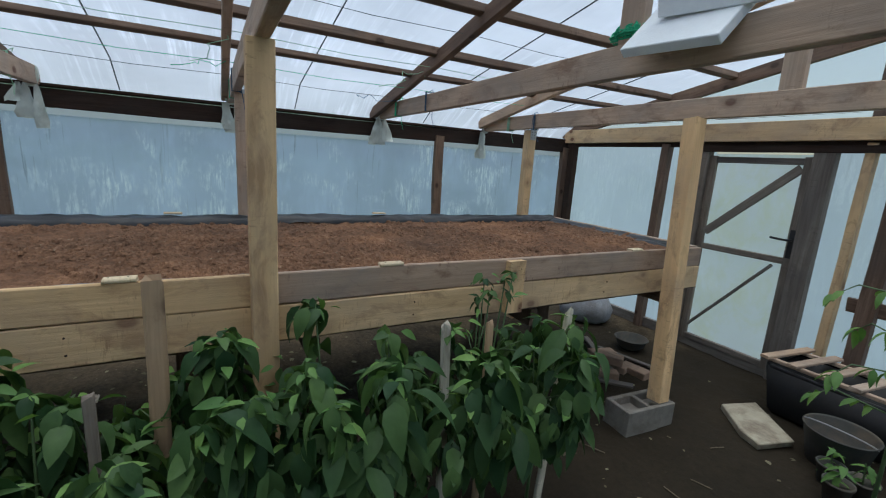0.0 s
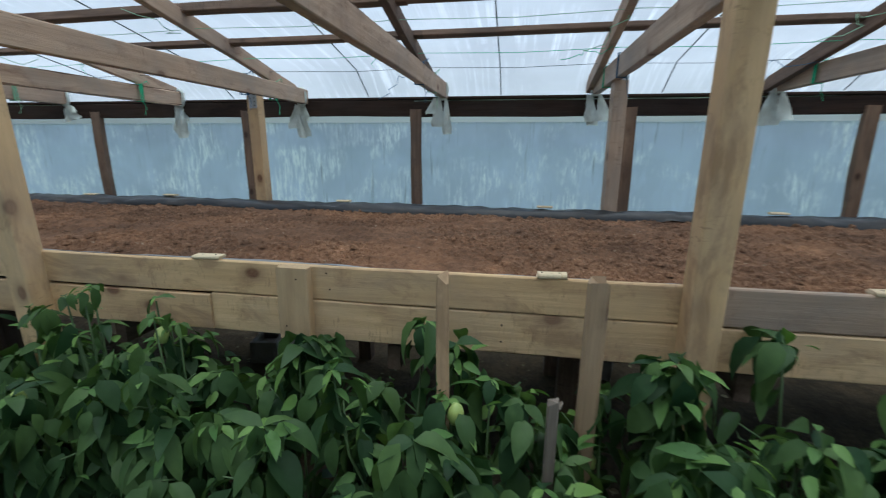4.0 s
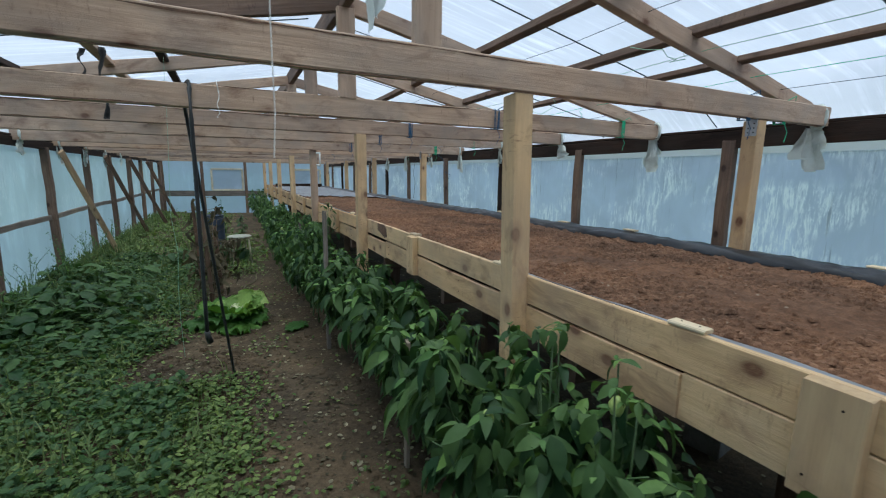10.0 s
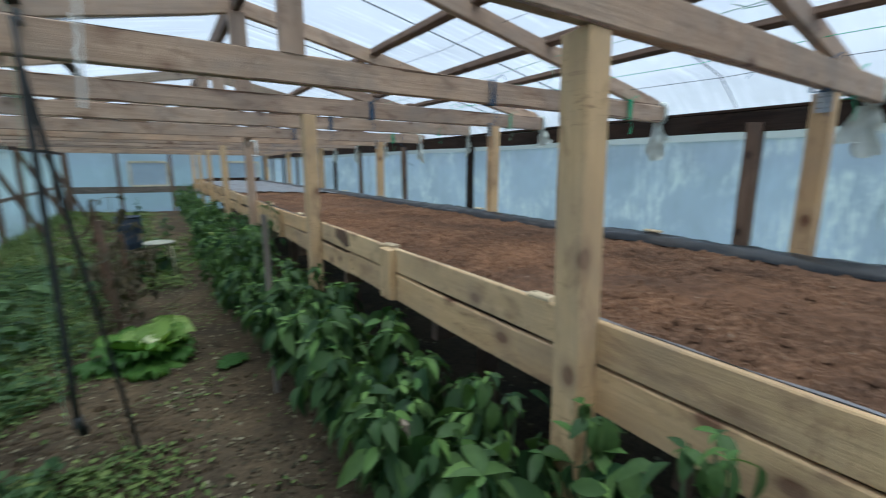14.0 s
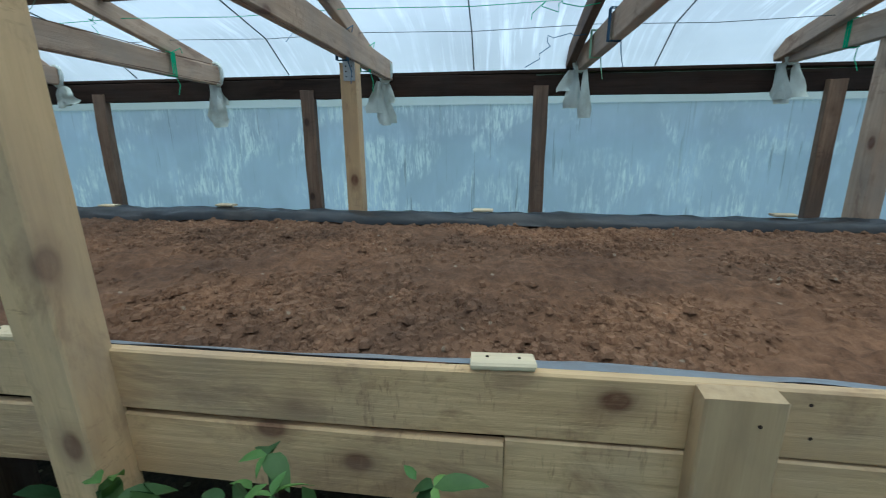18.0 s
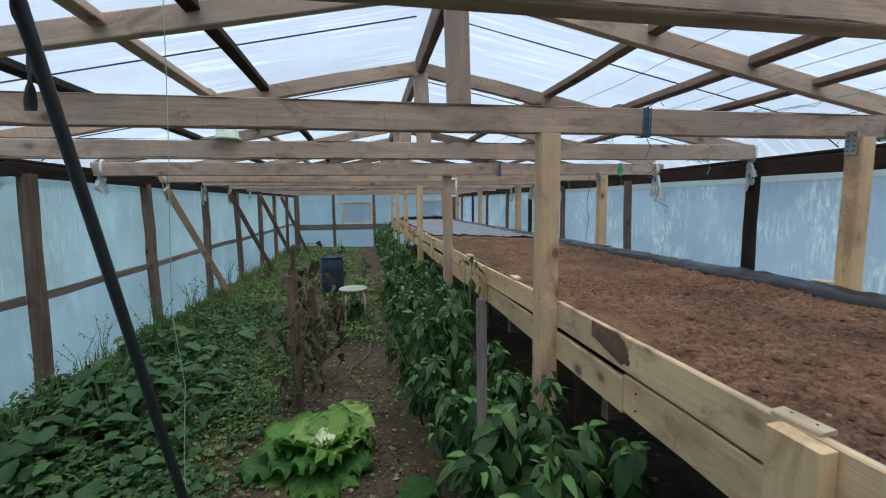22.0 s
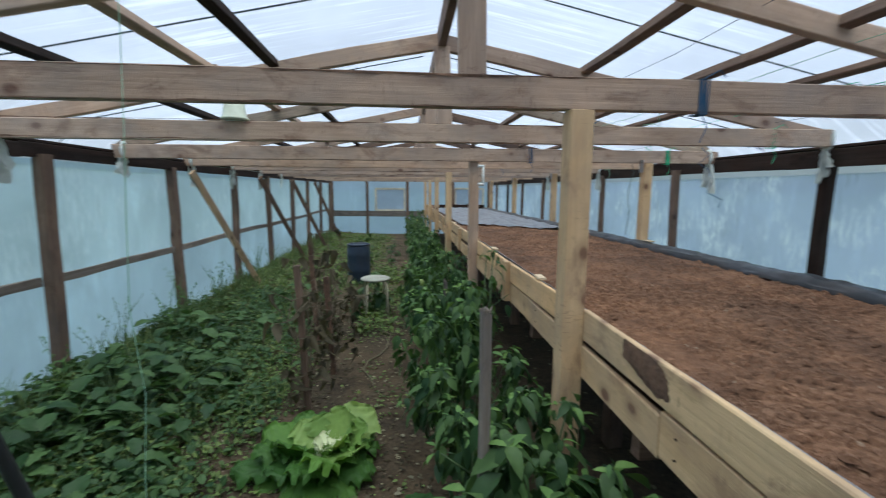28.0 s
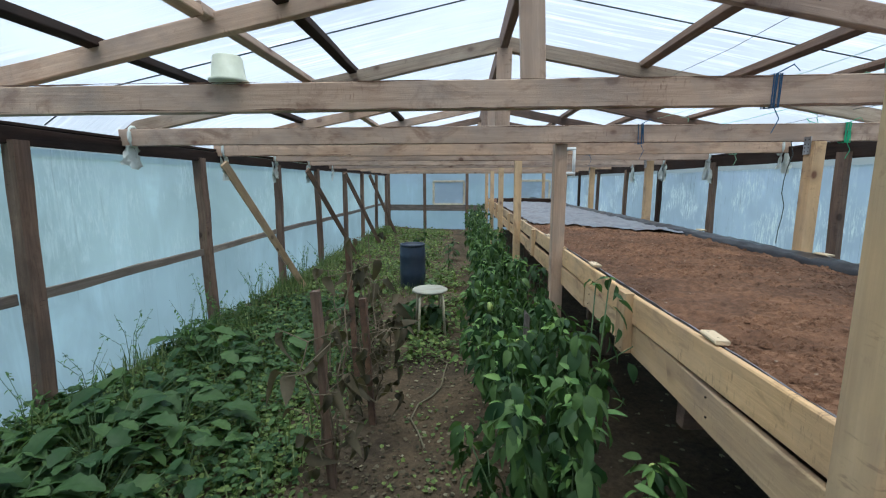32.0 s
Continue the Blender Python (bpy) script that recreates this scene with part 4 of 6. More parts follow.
# clods on the soil
def clods(name, count, area, size, mat, parent, zf, label):
    r = random.Random(count)
    co, fa = [], []
    for _ in range(count):
        x, y = r.uniform(area[0], area[1]), r.uniform(area[2], area[3])
        if r.random() > 0.45 + 1.3 * nz(x * 2.3, y * 1.7, 6) + 0.5 * nz(x * 9, y * 9, 2):
            continue
        s = size * (0.3 + 1.5 * r.random() ** 4)
        z = zf(x, y)
        b = len(co)
        a0 = r.uniform(0, 6)
        el = r.uniform(0.6, 1.0)
        for k in range(5):
            a = a0 + k * 1.2566
            lx, ly = s * math.cos(a) * r.uniform(.8, 1.2), s * el * math.sin(a) * r.uniform(.8, 1.2)
            co.append((x + lx, y + ly, z - 0.15 * s))
            co.append((x + 0.62 * lx, y + 0.62 * ly, z + s * r.uniform(.2, .65)))
        for k in range(5):
            p, q = b + 2 * k, b + 2 * ((k + 1) % 5)
            fa.append((p, q, q + 1, p + 1))
        fa.append(tuple(b + 2 * k + 1 for k in range(5)))
    me = bpy.data.meshes.new(name)
    me.from_pydata(co, [], fa)
    me.materials.append(mat)
    ob = new(name, me)
    if parent:
        place(ob, parent, Matrix())
    return tagged(ob, label, "" if parent else "soil", kind="stuff")


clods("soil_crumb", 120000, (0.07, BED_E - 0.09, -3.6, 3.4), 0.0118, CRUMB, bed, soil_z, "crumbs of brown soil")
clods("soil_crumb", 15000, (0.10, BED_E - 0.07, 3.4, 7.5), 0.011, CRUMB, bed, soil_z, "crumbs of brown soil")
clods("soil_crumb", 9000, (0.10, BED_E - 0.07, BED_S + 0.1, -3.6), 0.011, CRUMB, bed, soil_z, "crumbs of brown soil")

clods("earth_clod", 6000, (-1.9, -0.35, -3.4, 4.6), 0.016, GROUNDSOIL, None, ground_z, "small clods of dark trodden earth on the path")
clods("earth_clod", 1500, (-1.95, -1.0, 1.4, 2.9), 0.03, GROUNDSOIL, None, ground_z, "coarse clods of dug dark earth")


# ---- leaves and plants ----
def leaf_mesh(name, length, width, droop, fold, mat, seed=0, n=5, wave=0.0, tip=1.0):
    """One leaf along +x from its stalk: pointed oval, folded along the rib and bent down."""
    r = random.Random(seed)
    bm = bmesh.new()
    rows = []
    for i in range(n + 1):
        u = i / n
        w = width * 0.5 * (math.sin(math.pi * min(1, u ** 0.75)) ** 0.8 if 0 < u < 1 else 0.02)
        x = length * (u - 0.12 * droop * u * u)
        z = -droop * length * u * u * 0.7
        row = []
        for s in (-1, 0, 1):
            row.append(bm.verts.new((x, s * w, z + abs(s) * w * fold + (r.uniform(-1, 1) * wave * length if s else 0))))
        rows.append(row)
    for a, b in zip(rows, rows[1:]):
        for k in range(2):
            bm.faces.new((a[k], b[k], b[k + 1], a[k + 1]))
    return mesh_of(name, bm, mat, True)


PEPPER_LEAVES = [leaf_mesh("leaf", 0.106 + 0.013 * k, 0.058 + 0.005 * (k % 4), 0.40 + 0.18 * (k % 4), 0.25 + 0.12 * (k % 3), PEPPER, k, 5, 0.012) for k in range(6)]
YOUNG_LEAVES = [leaf_mesh("leaf", 0.075 + 0.01 * k, 0.034, 0.3 + 0.2 * k, 0.35, PEPPER_YOUNG, k + 20, 4, 0.01) for k in range(3)]


def leaf_pose(p, heading, pitch, roll, s):
    return Matrix.Translation(p) @ Matrix.Rotation(heading, 4, "Z") @ Matrix.Rotation(pitch, 4, "Y") @ Matrix.Rotation(roll, 4, "X") @ Matrix.Diagonal((s, s, s, 1))


def joined_leaves(name, entries, parent, label=""):
    """Leaves as one mesh: entries of (mesh, pose)."""
    co, fa, mi, mats = [], [], [], []
    cache = {}
    for me, m in entries:
        if me.name not in cache:
            if me.materials[0] not in mats:
                mats.append(me.materials[0])
            cache[me.name] = ([v.co.copy() for v in me.vertices], [tuple(p.vertices) for p in me.polygons], mats.index(me.materials[0]))
        vs, ps, k = cache[me.name]
        b = len(co)
        co.extend(tuple(m @ v) for v in vs)
        fa.extend(tuple(b + q for q in p) for p in ps)
        mi.extend([k] * len(ps))
    me = bpy.data.meshes.new(name)
    me.from_pydata(co, [], fa)
    for q in mats:
        me.materials.append(q)
    me.polygons.foreach_set("material_index", mi)
    me.polygons.foreach_set("use_smooth", [True] * len(fa))
    ob = new(name, me)
    place(ob, parent, Matrix())
    return tagged(ob, label, kind="stuff")


def pepper_plant(x, y, h, spread, leaves, apart, seed, size=1.0, lean=0.0):
    r = random.Random(seed)
    p = thing("pepper_plant", (x, y, 0), "bushy green pepper plant with large drooping leaves beside the bed", "plant", "pepper plants")
    z0 = ground_z(x, y)
    stem = bmesh.new()
    fork = Vector((x + r.uniform(-.03, .03), y + r.uniform(-.03, .03), z0 + h * r.uniform(0.28, 0.4)))
    tube_bm([(x, y, z0 - 0.02), ((x + fork.x) / 2 + 0.01, (y + fork.y) / 2, (z0 + fork.z) / 2), fork], 0.009, 6, 0.8, stem)
    spots, tips = [], []
    nb = r.randrange(5, 8)
    for b in range(nb):
        a = 2 * math.pi * b / nb + r.uniform(-.4, .4)
        rad = spread * r.uniform(0.35, 1.0)
        top = Vector((x + lean + rad * math.cos(a), y + 0.9 * rad * math.sin(a), z0 + h * r.uniform(0.72, 1.04)))
        mid = fork.lerp(top, 0.5) + Vector((0.25 * rad * math.cos(a), 0.25 * rad * math.sin(a), 0.02))
        tube_bm([fork, mid, top], 0.0055, 5, 0.55, stem)
        for k in range(12):
            u = k / 11
            q = fork.lerp(mid, 2 * u) if u < 0.5 else mid.lerp(top, 2 * u - 1)
            spots.append((q, a, u))
        for k in range(5):
            spots.append((top, a + k * 1.25, 0.97))
            tips.append((top + Vector((0, 0, 0.01)), a + k * 1.25 + r.uniform(-.3, .3)))
        # side twig
        a2 = a + r.choice((-1, 1)) * r.uniform(0.6, 1.2)
        end = mid + Vector((0.13 * math.cos(a2), 0.13 * math.sin(a2), r.uniform(0.02, 0.12)))
        tube_bm([mid, end], 0.004, 4, 0.6, stem)
        for k in range(5):
            spots.append((mid.lerp(end, k / 4), a2, 0.4 + 0.12 * k))
    part("stem", stem, STEM, p, smooth=True)
    entries = []
    for q, a in tips:
        me = r.choice(PEPPER_LEAVES if r.random() < 0.6 else YOUNG_LEAVES)
        entries.append((me, leaf_pose(q, a, radians(r.uniform(-25, 40)), radians(r.gauss(0, 15)), size * r.uniform(0.5, 0.85))))
    for k in range(leaves):
        q, a, u = spots[r.randrange(len(spots))]
        if u < 0.35 and r.random() < 0.6:
            q, a, u = spots[r.randrange(len(spots))]
        hd = a + r.gauss(0, 1.0)
        young = u > 0.85 and r.random() < (0.25 if size > 0.95 else 0.35)
        me = r.choice(YOUNG_LEAVES if young else PEPPER_LEAVES)
        pitch = radians(r.uniform(-35, 25)) if young else radians(r.uniform(10, 88))
        s = size * r.uniform(0.5, 1.15)
        off = Vector((math.cos(hd), math.sin(hd), 0)) * r.uniform(0.0, 0.06) + Vector((0, 0, r.uniform(-0.07, 0.05)))
        m = leaf_pose(q + off, hd, pitch, radians(r.gauss(0, 22)), s)
        if apart and k < 115:
            part("leaf", me, None, p, m=m)
        else:
            entries.append((me, m))
    if entries:
        joined_leaves("foliage", entries, p)
    if r.random() < 0.55:
        q, a, u = spots[r.randrange(len(spots))]
        f = lathe_bm([(0.002, 0), (0.016, 0.006), (0.023, 0.02), (0.022, 0.04), (0.013, 0.058), (0.002, 0.064)], 10, 0.002, seed)
        part("fruit", f, FRUIT, p, "small pale green unripe pepper", Matrix.Translation(q + Vector((0.03 * math.cos(a), 0.03 * math.sin(a), -0.05))), True)
    return p


def row_height(y):
    """The plants' height along the row."""
    steps = ((-3.5, 0.92), (-2.6, 0.90), (-1.5, 0.86), (-1.2, 0.80), (-0.3, 0.80), (0.3, 0.74), (1.2, 0.76), (2.1, 0.74), (2.45, 0.66), (2.75, 0.76), (3.1, 0.92), (4.2, 0.86), (16, 0.85))
    for (a, ha), (b, hb) in zip(steps, steps[1:]):
        if y <= b:
            return ha + (hb - ha) * max(0, (y - a) / (b - a))
    return 0.85


prng = random.Random(3)
y = -3.56
k = 0
while y < 15.2:
    near = y < 3.4
    mid = -1.4 < y < 2.6
    h = row_height(y) * prng.uniform(0.92, 1.08)
    wide = 0.26 if mid else prng.uniform(0.26, 0.33)
    size = 1.0 if y < 2.2 else 0.72
    x = -0.29 if mid else -0.40 + prng.uniform(-.06, .05)
    pepper_plant(x, y, h, wide, (310 if mid else 275) if y < 2.6 else (300 if y < 5 else (190 if y < 8 else 75)), near, 100 + k, size)
    y += prng.uniform(0.23, 0.31) if y < 8 else 0.42
    k += 1
# tips that reach up to the planks
for q in ((-0.20, -0.46, 0.97, 1), (-0.18, -0.74, 0.93, 2), (-0.17, 3.62, 1.12, 3), (-0.22, -3.42, 1.08, 4), (-0.2, 0.15, 0.85, 5), (-0.42, 2.3, 0.75, 6)):
    pepper_plant(q[0], q[1], q[2], 0.08, 40, True, 900 + q[3], 0.68)


def stake(x, y, top, size, mat, label, lean=(0, 0), round_top=False):
    t = thing("plant_stake", (x, y, 0), label, "stake", "stakes among the peppers")
    m, ln = along((x - lean[0], y - lean[1], -0.05), (x, y, top))
    bm = timber_bm(ln, size, size * 0.75, 0.003, rng.randrange(10 ** 6), size * 0.15, 0.10)
    bm.verts.ensure_lookup_table()
    for v in bm.verts[-8:]:
        v.co.x += rng.uniform(-0.8, 0.3) * size
    part("shaft", bm, mat, t, m=m)
    if mat is PALEGREY:
        # splinters standing up at the broken top
        for k in range(7):
            a = rng.uniform(0, 6.28)
            q = Vector((x + 0.3 * size * math.cos(a), y + 0.3 * size * math.sin(a), top - 0.02))
            part("splinter", tube_bm([q, q + Vector((rng.uniform(-.012, .012), rng.uniform(-.012, .012), rng.uniform(0.008, 0.022)))], 0.0055, 5, 0.3), mat, t)
    return t


stake(-0.276, -1.745, 1.162, 0.036, STAKEWOOD, "thin brown square stake standing before the bed", (0.03, 0.02))
stake(-0.18, -2.17, 1.14, 0.060, STAKEWOOD, "broad split grey-brown stake with a slanted top", (0.02, -0.02))
stake(-0.42, -2.05, 0.90, 0.028, PALEGREY, "rough pale splintered stake among the peppers")
stake(-0.40, -3.08, 0.955, 0.036, PEELED, "pale peeled stick with a cut white top", (0.02, 0.03))
stake(-0.40, -3.29, 0.94, 0.030, STAKEWOOD, "thin brown stake among the peppers")
stake(-0.40, -3.70, 0.95, 0.036, PEELED, "pale leaning peeled stick at the row's end", (0.0, -0.06))
stake(-0.472, 2.09, 1.205, 0.046, PALEGREY, "weathered grey stake with a splintered top", (0.0, 0.02))
stake(-0.46, -0.42, 0.62, 0.036, STICK, "short grey stake among the peppers")
stake(-0.42, 0.35, 0.70, 0.034, STICK, "short stake among the peppers")
stake(-0.42, 3.95, 0.9, 0.04, GREYWOOD, "weathered stake among the peppers")


# ---- ground cover ----
def cover(name, count, density, area, size, mat, label, category, height=0.08, seed=1, flat=0.5):
    """Many small folded leaves scattered over the ground."""
    r = random.Random(seed)
    co, fa = [], []
    tries = 0
    n = 0
    while n < count and tries < count * 8:
        tries += 1
        x, y = r.uniform(area[0], area[1]), r.uniform(area[2], area[3])
        d = density(x, y)
        if r.random() > d:
            continue
        n += 1
        s = size * r.uniform(0.5, 1.25)
        z = ground_z(x, y) + 0.004 + r.uniform(0.0, height) * (0.4 + 0.6 * d)
        a = r.uniform(0, 6.283)
        p = r.gauss(0.15, flat)
        ca, sa, cp, sp = math.cos(a), math.sin(a), math.cos(p), math.sin(p)
        b = len(co)
        for lx, ly, lz in ((0, 0, 0), (0.28 * s, 0.34 * s, 0.06 * s), (0.72 * s, 0.33 * s, 0.04 * s), (s, 0, -0.08 * s), (0.72 * s, -0.33 * s, 0.04 * s), (0.28 * s, -0.34 * s, 0.06 * s)):
            hx, hz = lx * cp + lz * sp, lx * sp * -1 + lz * cp
            co.append((x + hx * ca - ly * sa, y + hx * sa + ly * ca, z + hz))
        fa.append((b, b + 1, b + 2, b + 3))
        fa.append((b, b + 3, b + 4, b + 5))
    me = bpy.data.meshes.new(name)
    me.from_pydata(co, [], fa)
    me.materials.append(mat)
    return tagged(new(name, me), label, category, kind="stuff")


def bare(x, y):
    """1 on the bare path and dug soil, 0 where weeds grow."""
    edge = -1.72 + 0.25 * nz(y * 0.8, 3.3) + 0.12 * nz(y * 3, 1.1)
    if y > 7.5:
        edge = -1.25 + 0.1 * nz(y, 2)
    if -0.2 < y < 1.75:
        edge = -1.15 + 0.2 * nz(y * 2, 7)
    if y < -3.6:
        edge = -2.4
    dig = max(0, 1 - ((x + 1.45) ** 2 / 0.30 + (y - 2.2) ** 2 / 0.40))
    b = 1 / (1 + math.exp(-(x - edge) * 14))
    return max(b, min(1, 2.2 * dig))


def green(x, y):
    d = (1 - bare(x, y)) * (0.55 + 0.6 * nz(x * 1.7, y * 1.7, 4) + 0.25 * nz(x * 6, y * 6, 2))
    return max(0.004, min(1, d))


cover("clover", 60000, green, (-3.33, -0.45, -3.0, 5.6), 0.034, WEED, "low green clover and chickweed covering the floor", "weeds", 0.09, 1)
cover("clover", 9000, green, (-3.33, -0.5, 5.6, 15.8), 0.060, WEED, "low green weeds covering the far floor", "weeds", 0.12, 2)
cover("chickweed", 17000, lambda x, y: green(x, y) ** 1.5 * (x < -1.5), (-3.33, -1.0, -1.2, 7.0), 0.052, BIGWEED, "broader weed leaves among the clover", "weeds", 0.17, 3)
cover("litter", 2000, lambda x, y: (0.35 + 0.65 * bare(x, y)) * (0.12 if y < -3.4 else 1), (-2.2, 0.0, -5.8, 6.0), 0.034, LITTER, "pale dry leaf scraps strewn on the path", "litter", 0.006, 4, 0.2)
cover("litter", 700, lambda x, y: 0.15 if y < -3.0 else 0.7, (0.1, 2.2, -6.0, 6.0), 0.04, LITTER, "dry scraps strewn under the bed", "litter", 0.006, 5, 0.2)


cover("litter", 4200, lambda x, y: bare(x, y) * (0.35 + 0.9 * max(0, nz(x * 2.2, y * 2.2, 31))), (-2.0, -0.3, -3.2, 6.0), 0.026, DEADLEAF, "grey withered leaf bits trodden into the path", "litter", 0.008, 14, 0.25)
cover("chickweed", 1500, lambda x, y: max(0.0, 0.35 + 0.9 * nz(x * 2.3, y * 1.9, 23)), (-1.25, -0.62, 5.3, 9.5), 0.055, WEED, "green weeds growing round the stool and the barrel", "weeds", 0.16, 21)
cover("seedlings", 900, lambda x, y: bare(x, y) * max(0, nz(x * 1.6, y * 1.6, 41) - 0.05) * 2, (-1.9, -0.3, -3.0, 6.0), 0.030, WEED, "scattered small green seedlings on the path", "weeds", 0.03, 15, 0.4)


def blades(name, count, area, density, h, mat, label, seed):
    r = random.Random(seed)
    co, fa = [], []
    n = 0
    for _ in range(count * 6):
        if n >= count:
            break
        x, y = r.uniform(area[0], area[1]), r.uniform(area[2], area[3])
        if r.random() > density(x, y):
            continue
        n += 1
        a = r.uniform(0, 6.283)
        hh = h * r.uniform(0.35, 1.0)
        w = 0.0035 + 0.002 * r.random()
        bend = hh * r.uniform(0.1, 0.7)
        z = ground_z(x, y)
        b = len(co)
        dx, dy = math.cos(a), math.sin(a)
        for u, ww in ((0, 1), (0.5, 0.8)):
            for s in (-1, 1):
                co.append((x + dx * bend * u * u - dy * w * ww * s, y + dy * bend * u * u + dx * w * ww * s, z + hh * u))
        co.append((x + dx * bend, y + dy * bend, z + hh * (1 - 0.25 * r.random())))
        fa.append((b, b + 1, b + 3, b + 2))
        fa.append((b + 2, b + 3, b + 4))
    me = bpy.data.meshes.new(name)
    me.from_pydata(co, [], fa)
    me.materials.append(mat)
    return tagged(new(name, me), label, "grass", kind="stuff")


blades("grass", 5000, (-3.33, -1.2, -2.0, 9.0), lambda x, y: (1 - bare(x, y)) * max(0.05, 0.35 + nz(x * 1.1, y * 1.1, 14)), 0.20, GRASS, "tufts of thin grass among the weeds", 8)
blades("grass", 3000, (-3.34, -2.85, -2.0, 15.5), lambda x, y: max(0.05, 0.4 + nz(x * 2, y * 1.3, 17)), 0.30, GRASS, "tall thin grass along the film wall", 9)


def weed_wisp(x, y, h, seed):
    r = random.Random(seed)
    t = thing("wall_weed", (x, y, 0), "wispy tall weed with tiny leaves by the film wall", "weed", "weeds along the wall")
    bm = bmesh.new()
    entries = []
    z0 = ground_z(x, y)
    for _ in range(r.randrange(4, 8)):
        a = r.uniform(0, 6.283)
        sp = h * r.uniform(0.1, 0.4)
        hh = h * r.uniform(0.55, 1)
        top = Vector((max(-3.33, x + sp * math.cos(a)), y + sp * math.sin(a), z0 + hh))
        pts = [Vector((x, y, z0 - 0.01)), Vector((x, y, z0 + hh * 0.5)).lerp(top, 0.3), top]
        tube_bm(pts, 0.003, 4, 0.4, bm)
        for k in range(12):
            u = r.uniform(0.25, 1)
            q = pts[0].lerp(pts[1], 2 * u) if u < 0.5 else pts[1].lerp(pts[2], 2 * u - 1)
            entries.append((YOUNG_LEAVES[r.randrange(3)], leaf_pose(q, r.uniform(0, 6.28), r.uniform(-0.4, 0.9), 0, r.uniform(0.2, 0.5))))
    tagged(part("stalk", bm, STEM, t), kind="stuff")
    joined_leaves("foliage", entries, t)


wr = random.Random(12)
for yy in [-1.6 + 0.42 * k for k in range(26)]:
    weed_wisp(-3.16 + wr.uniform(-.1, .12), yy + wr.uniform(-.15, .15), wr.uniform(0.35, 0.75), int(yy * 100) + 999)

def lobed_leaf(length, width, droop, mat, seed):
    """A soft wavy leaf with a lobed, toothed outline and sunken veins."""
    def f(u, v):
        s = 2 * v - 1
        w = width * 0.5 * math.sin(math.pi * min(1, 0.06 + 0.92 * u ** 0.8)) ** 0.7 * (0.55 + 0.55 * u) * (1 + 0.16 * math.sin(20 * u + seed) + 0.10 * nz(u * 9, seed))
        wave = 0.05 * length * s * s * nz(u * 6, s * 3, seed) + 0.020 * length * nz(u * 11, s * 7, seed + 4)
        return (length * u * (1 - 0.10 * droop * u), s * w, 0.12 * length * u - droop * length * 0.6 * u * u + 0.22 * w * abs(s) + wave)
    return mesh_of("leaf", grid_bm(12, 6, f), mat, True)


BROAD = [lobed_leaf(0.15 + 0.022 * k, 0.105 + 0.012 * k, 0.45 + 0.2 * k, BIGWEED, k + 60) for k in range(4)]


def broad_weed(x, y, n, h, seed):
    r = random.Random(seed)
    t = thing("broadleaf_weed", (x, y, 0), "clump of large floppy green dock leaves on the floor", "weed", "broad-leaved weeds")
    z0 = ground_z(x, y)
    bm = bmesh.new()
    for k in range(int(n * 2.4)):
        a = r.uniform(0, 6.283)
        rad = 0.30 * r.random() ** 0.6 + 0.02
        q = Vector((max(-3.2, x + rad * math.cos(a)), y + rad * math.sin(a), z0 + h * r.uniform(0.55, 1.0) * (1.05 - 1.6 * rad)))
        tube_bm([(x + 0.2 * rad * math.cos(a), y + 0.2 * rad * math.sin(a), z0), q], 0.004, 4, 0.7, bm)
        part("leaf", r.choice(BROAD), None, t, m=leaf_pose(q, a + r.gauss(0, .4), radians(r.uniform(-25, 20)), radians(r.gauss(0, 14)), r.uniform(0.55, 1.05)))
    tagged(part("stalk", bm, STEM, t), kind="stuff")


for q in ((-2.75, 3.85, 16, .34, 1), (-3.0, 3.45, 13, .32, 2), (-2.45, 3.45, 12, .26, 3), (-2.9, 4.35, 12, .3, 4), (-2.55, 0.35, 12, .22, 5), (-2.95, 0.1, 10, .22, 6), (-2.7, 4.9, 9, .26, 7), (-3.0, 2.9, 10, .26, 8), (-2.1, 6.6, 10, .3, 9), (-2.3, 3.05, 8, .2, 10), (-2.5, 4.15, 12, .28, 11), (-2.75, 3.3, 12, .30, 12), (-2.2, 3.75, 9, .22, 13), (-3.0, 5.2, 10, .28, 14), (-2.6, 2.55, 9, .22, 15), (-2.95, 1.5, 9, .22, 16), (-2.4, 5.4, 9, .24, 17)):
    broad_weed(*q)


def ruffled_leaf(length, width, cup, mat, seed, ruffle=1.0):
    """A broad round lettuce leaf with a thick rib and a frilled edge."""
    def f(u, v):
        s = 2 * v - 1
        w = width * 0.5 * (0.16 + 0.92 * math.sin(math.pi * min(1, 0.04 + 0.62 * u)) ** 1.1) * math.sqrt(max(0.0, 1 - max(0, (u - 0.62) / 0.385) ** 2))
        edge = max(abs(s) ** 4, max(0, u - 0.6) ** 2 * 5)
        w *= 1 + 0.10 * ruffle * math.sin(23 * u + seed) * abs(s) + 0.08 * ruffle * nz(u * 13, seed)
        frill = ruffle * edge * (0.035 * length * math.sin(seed + 31 * u + 9 * s) + 0.055 * length * nz(u * 9, s * 7, seed))
        blister = 0.014 * length * nz(u * 15, s * 11, seed + 5)
        rib = -0.02 * length * max(0, 1 - abs(s) * 7) * (1 - u)
        return (length * u, s * w * (1 - 0.12 * cup * s * s), cup * length * (0.55 * u * u + 0.30 * s * s * u) + frill + blister + rib)
    return mesh_of("leaf", grid_bm(22, 18, f), mat, True)


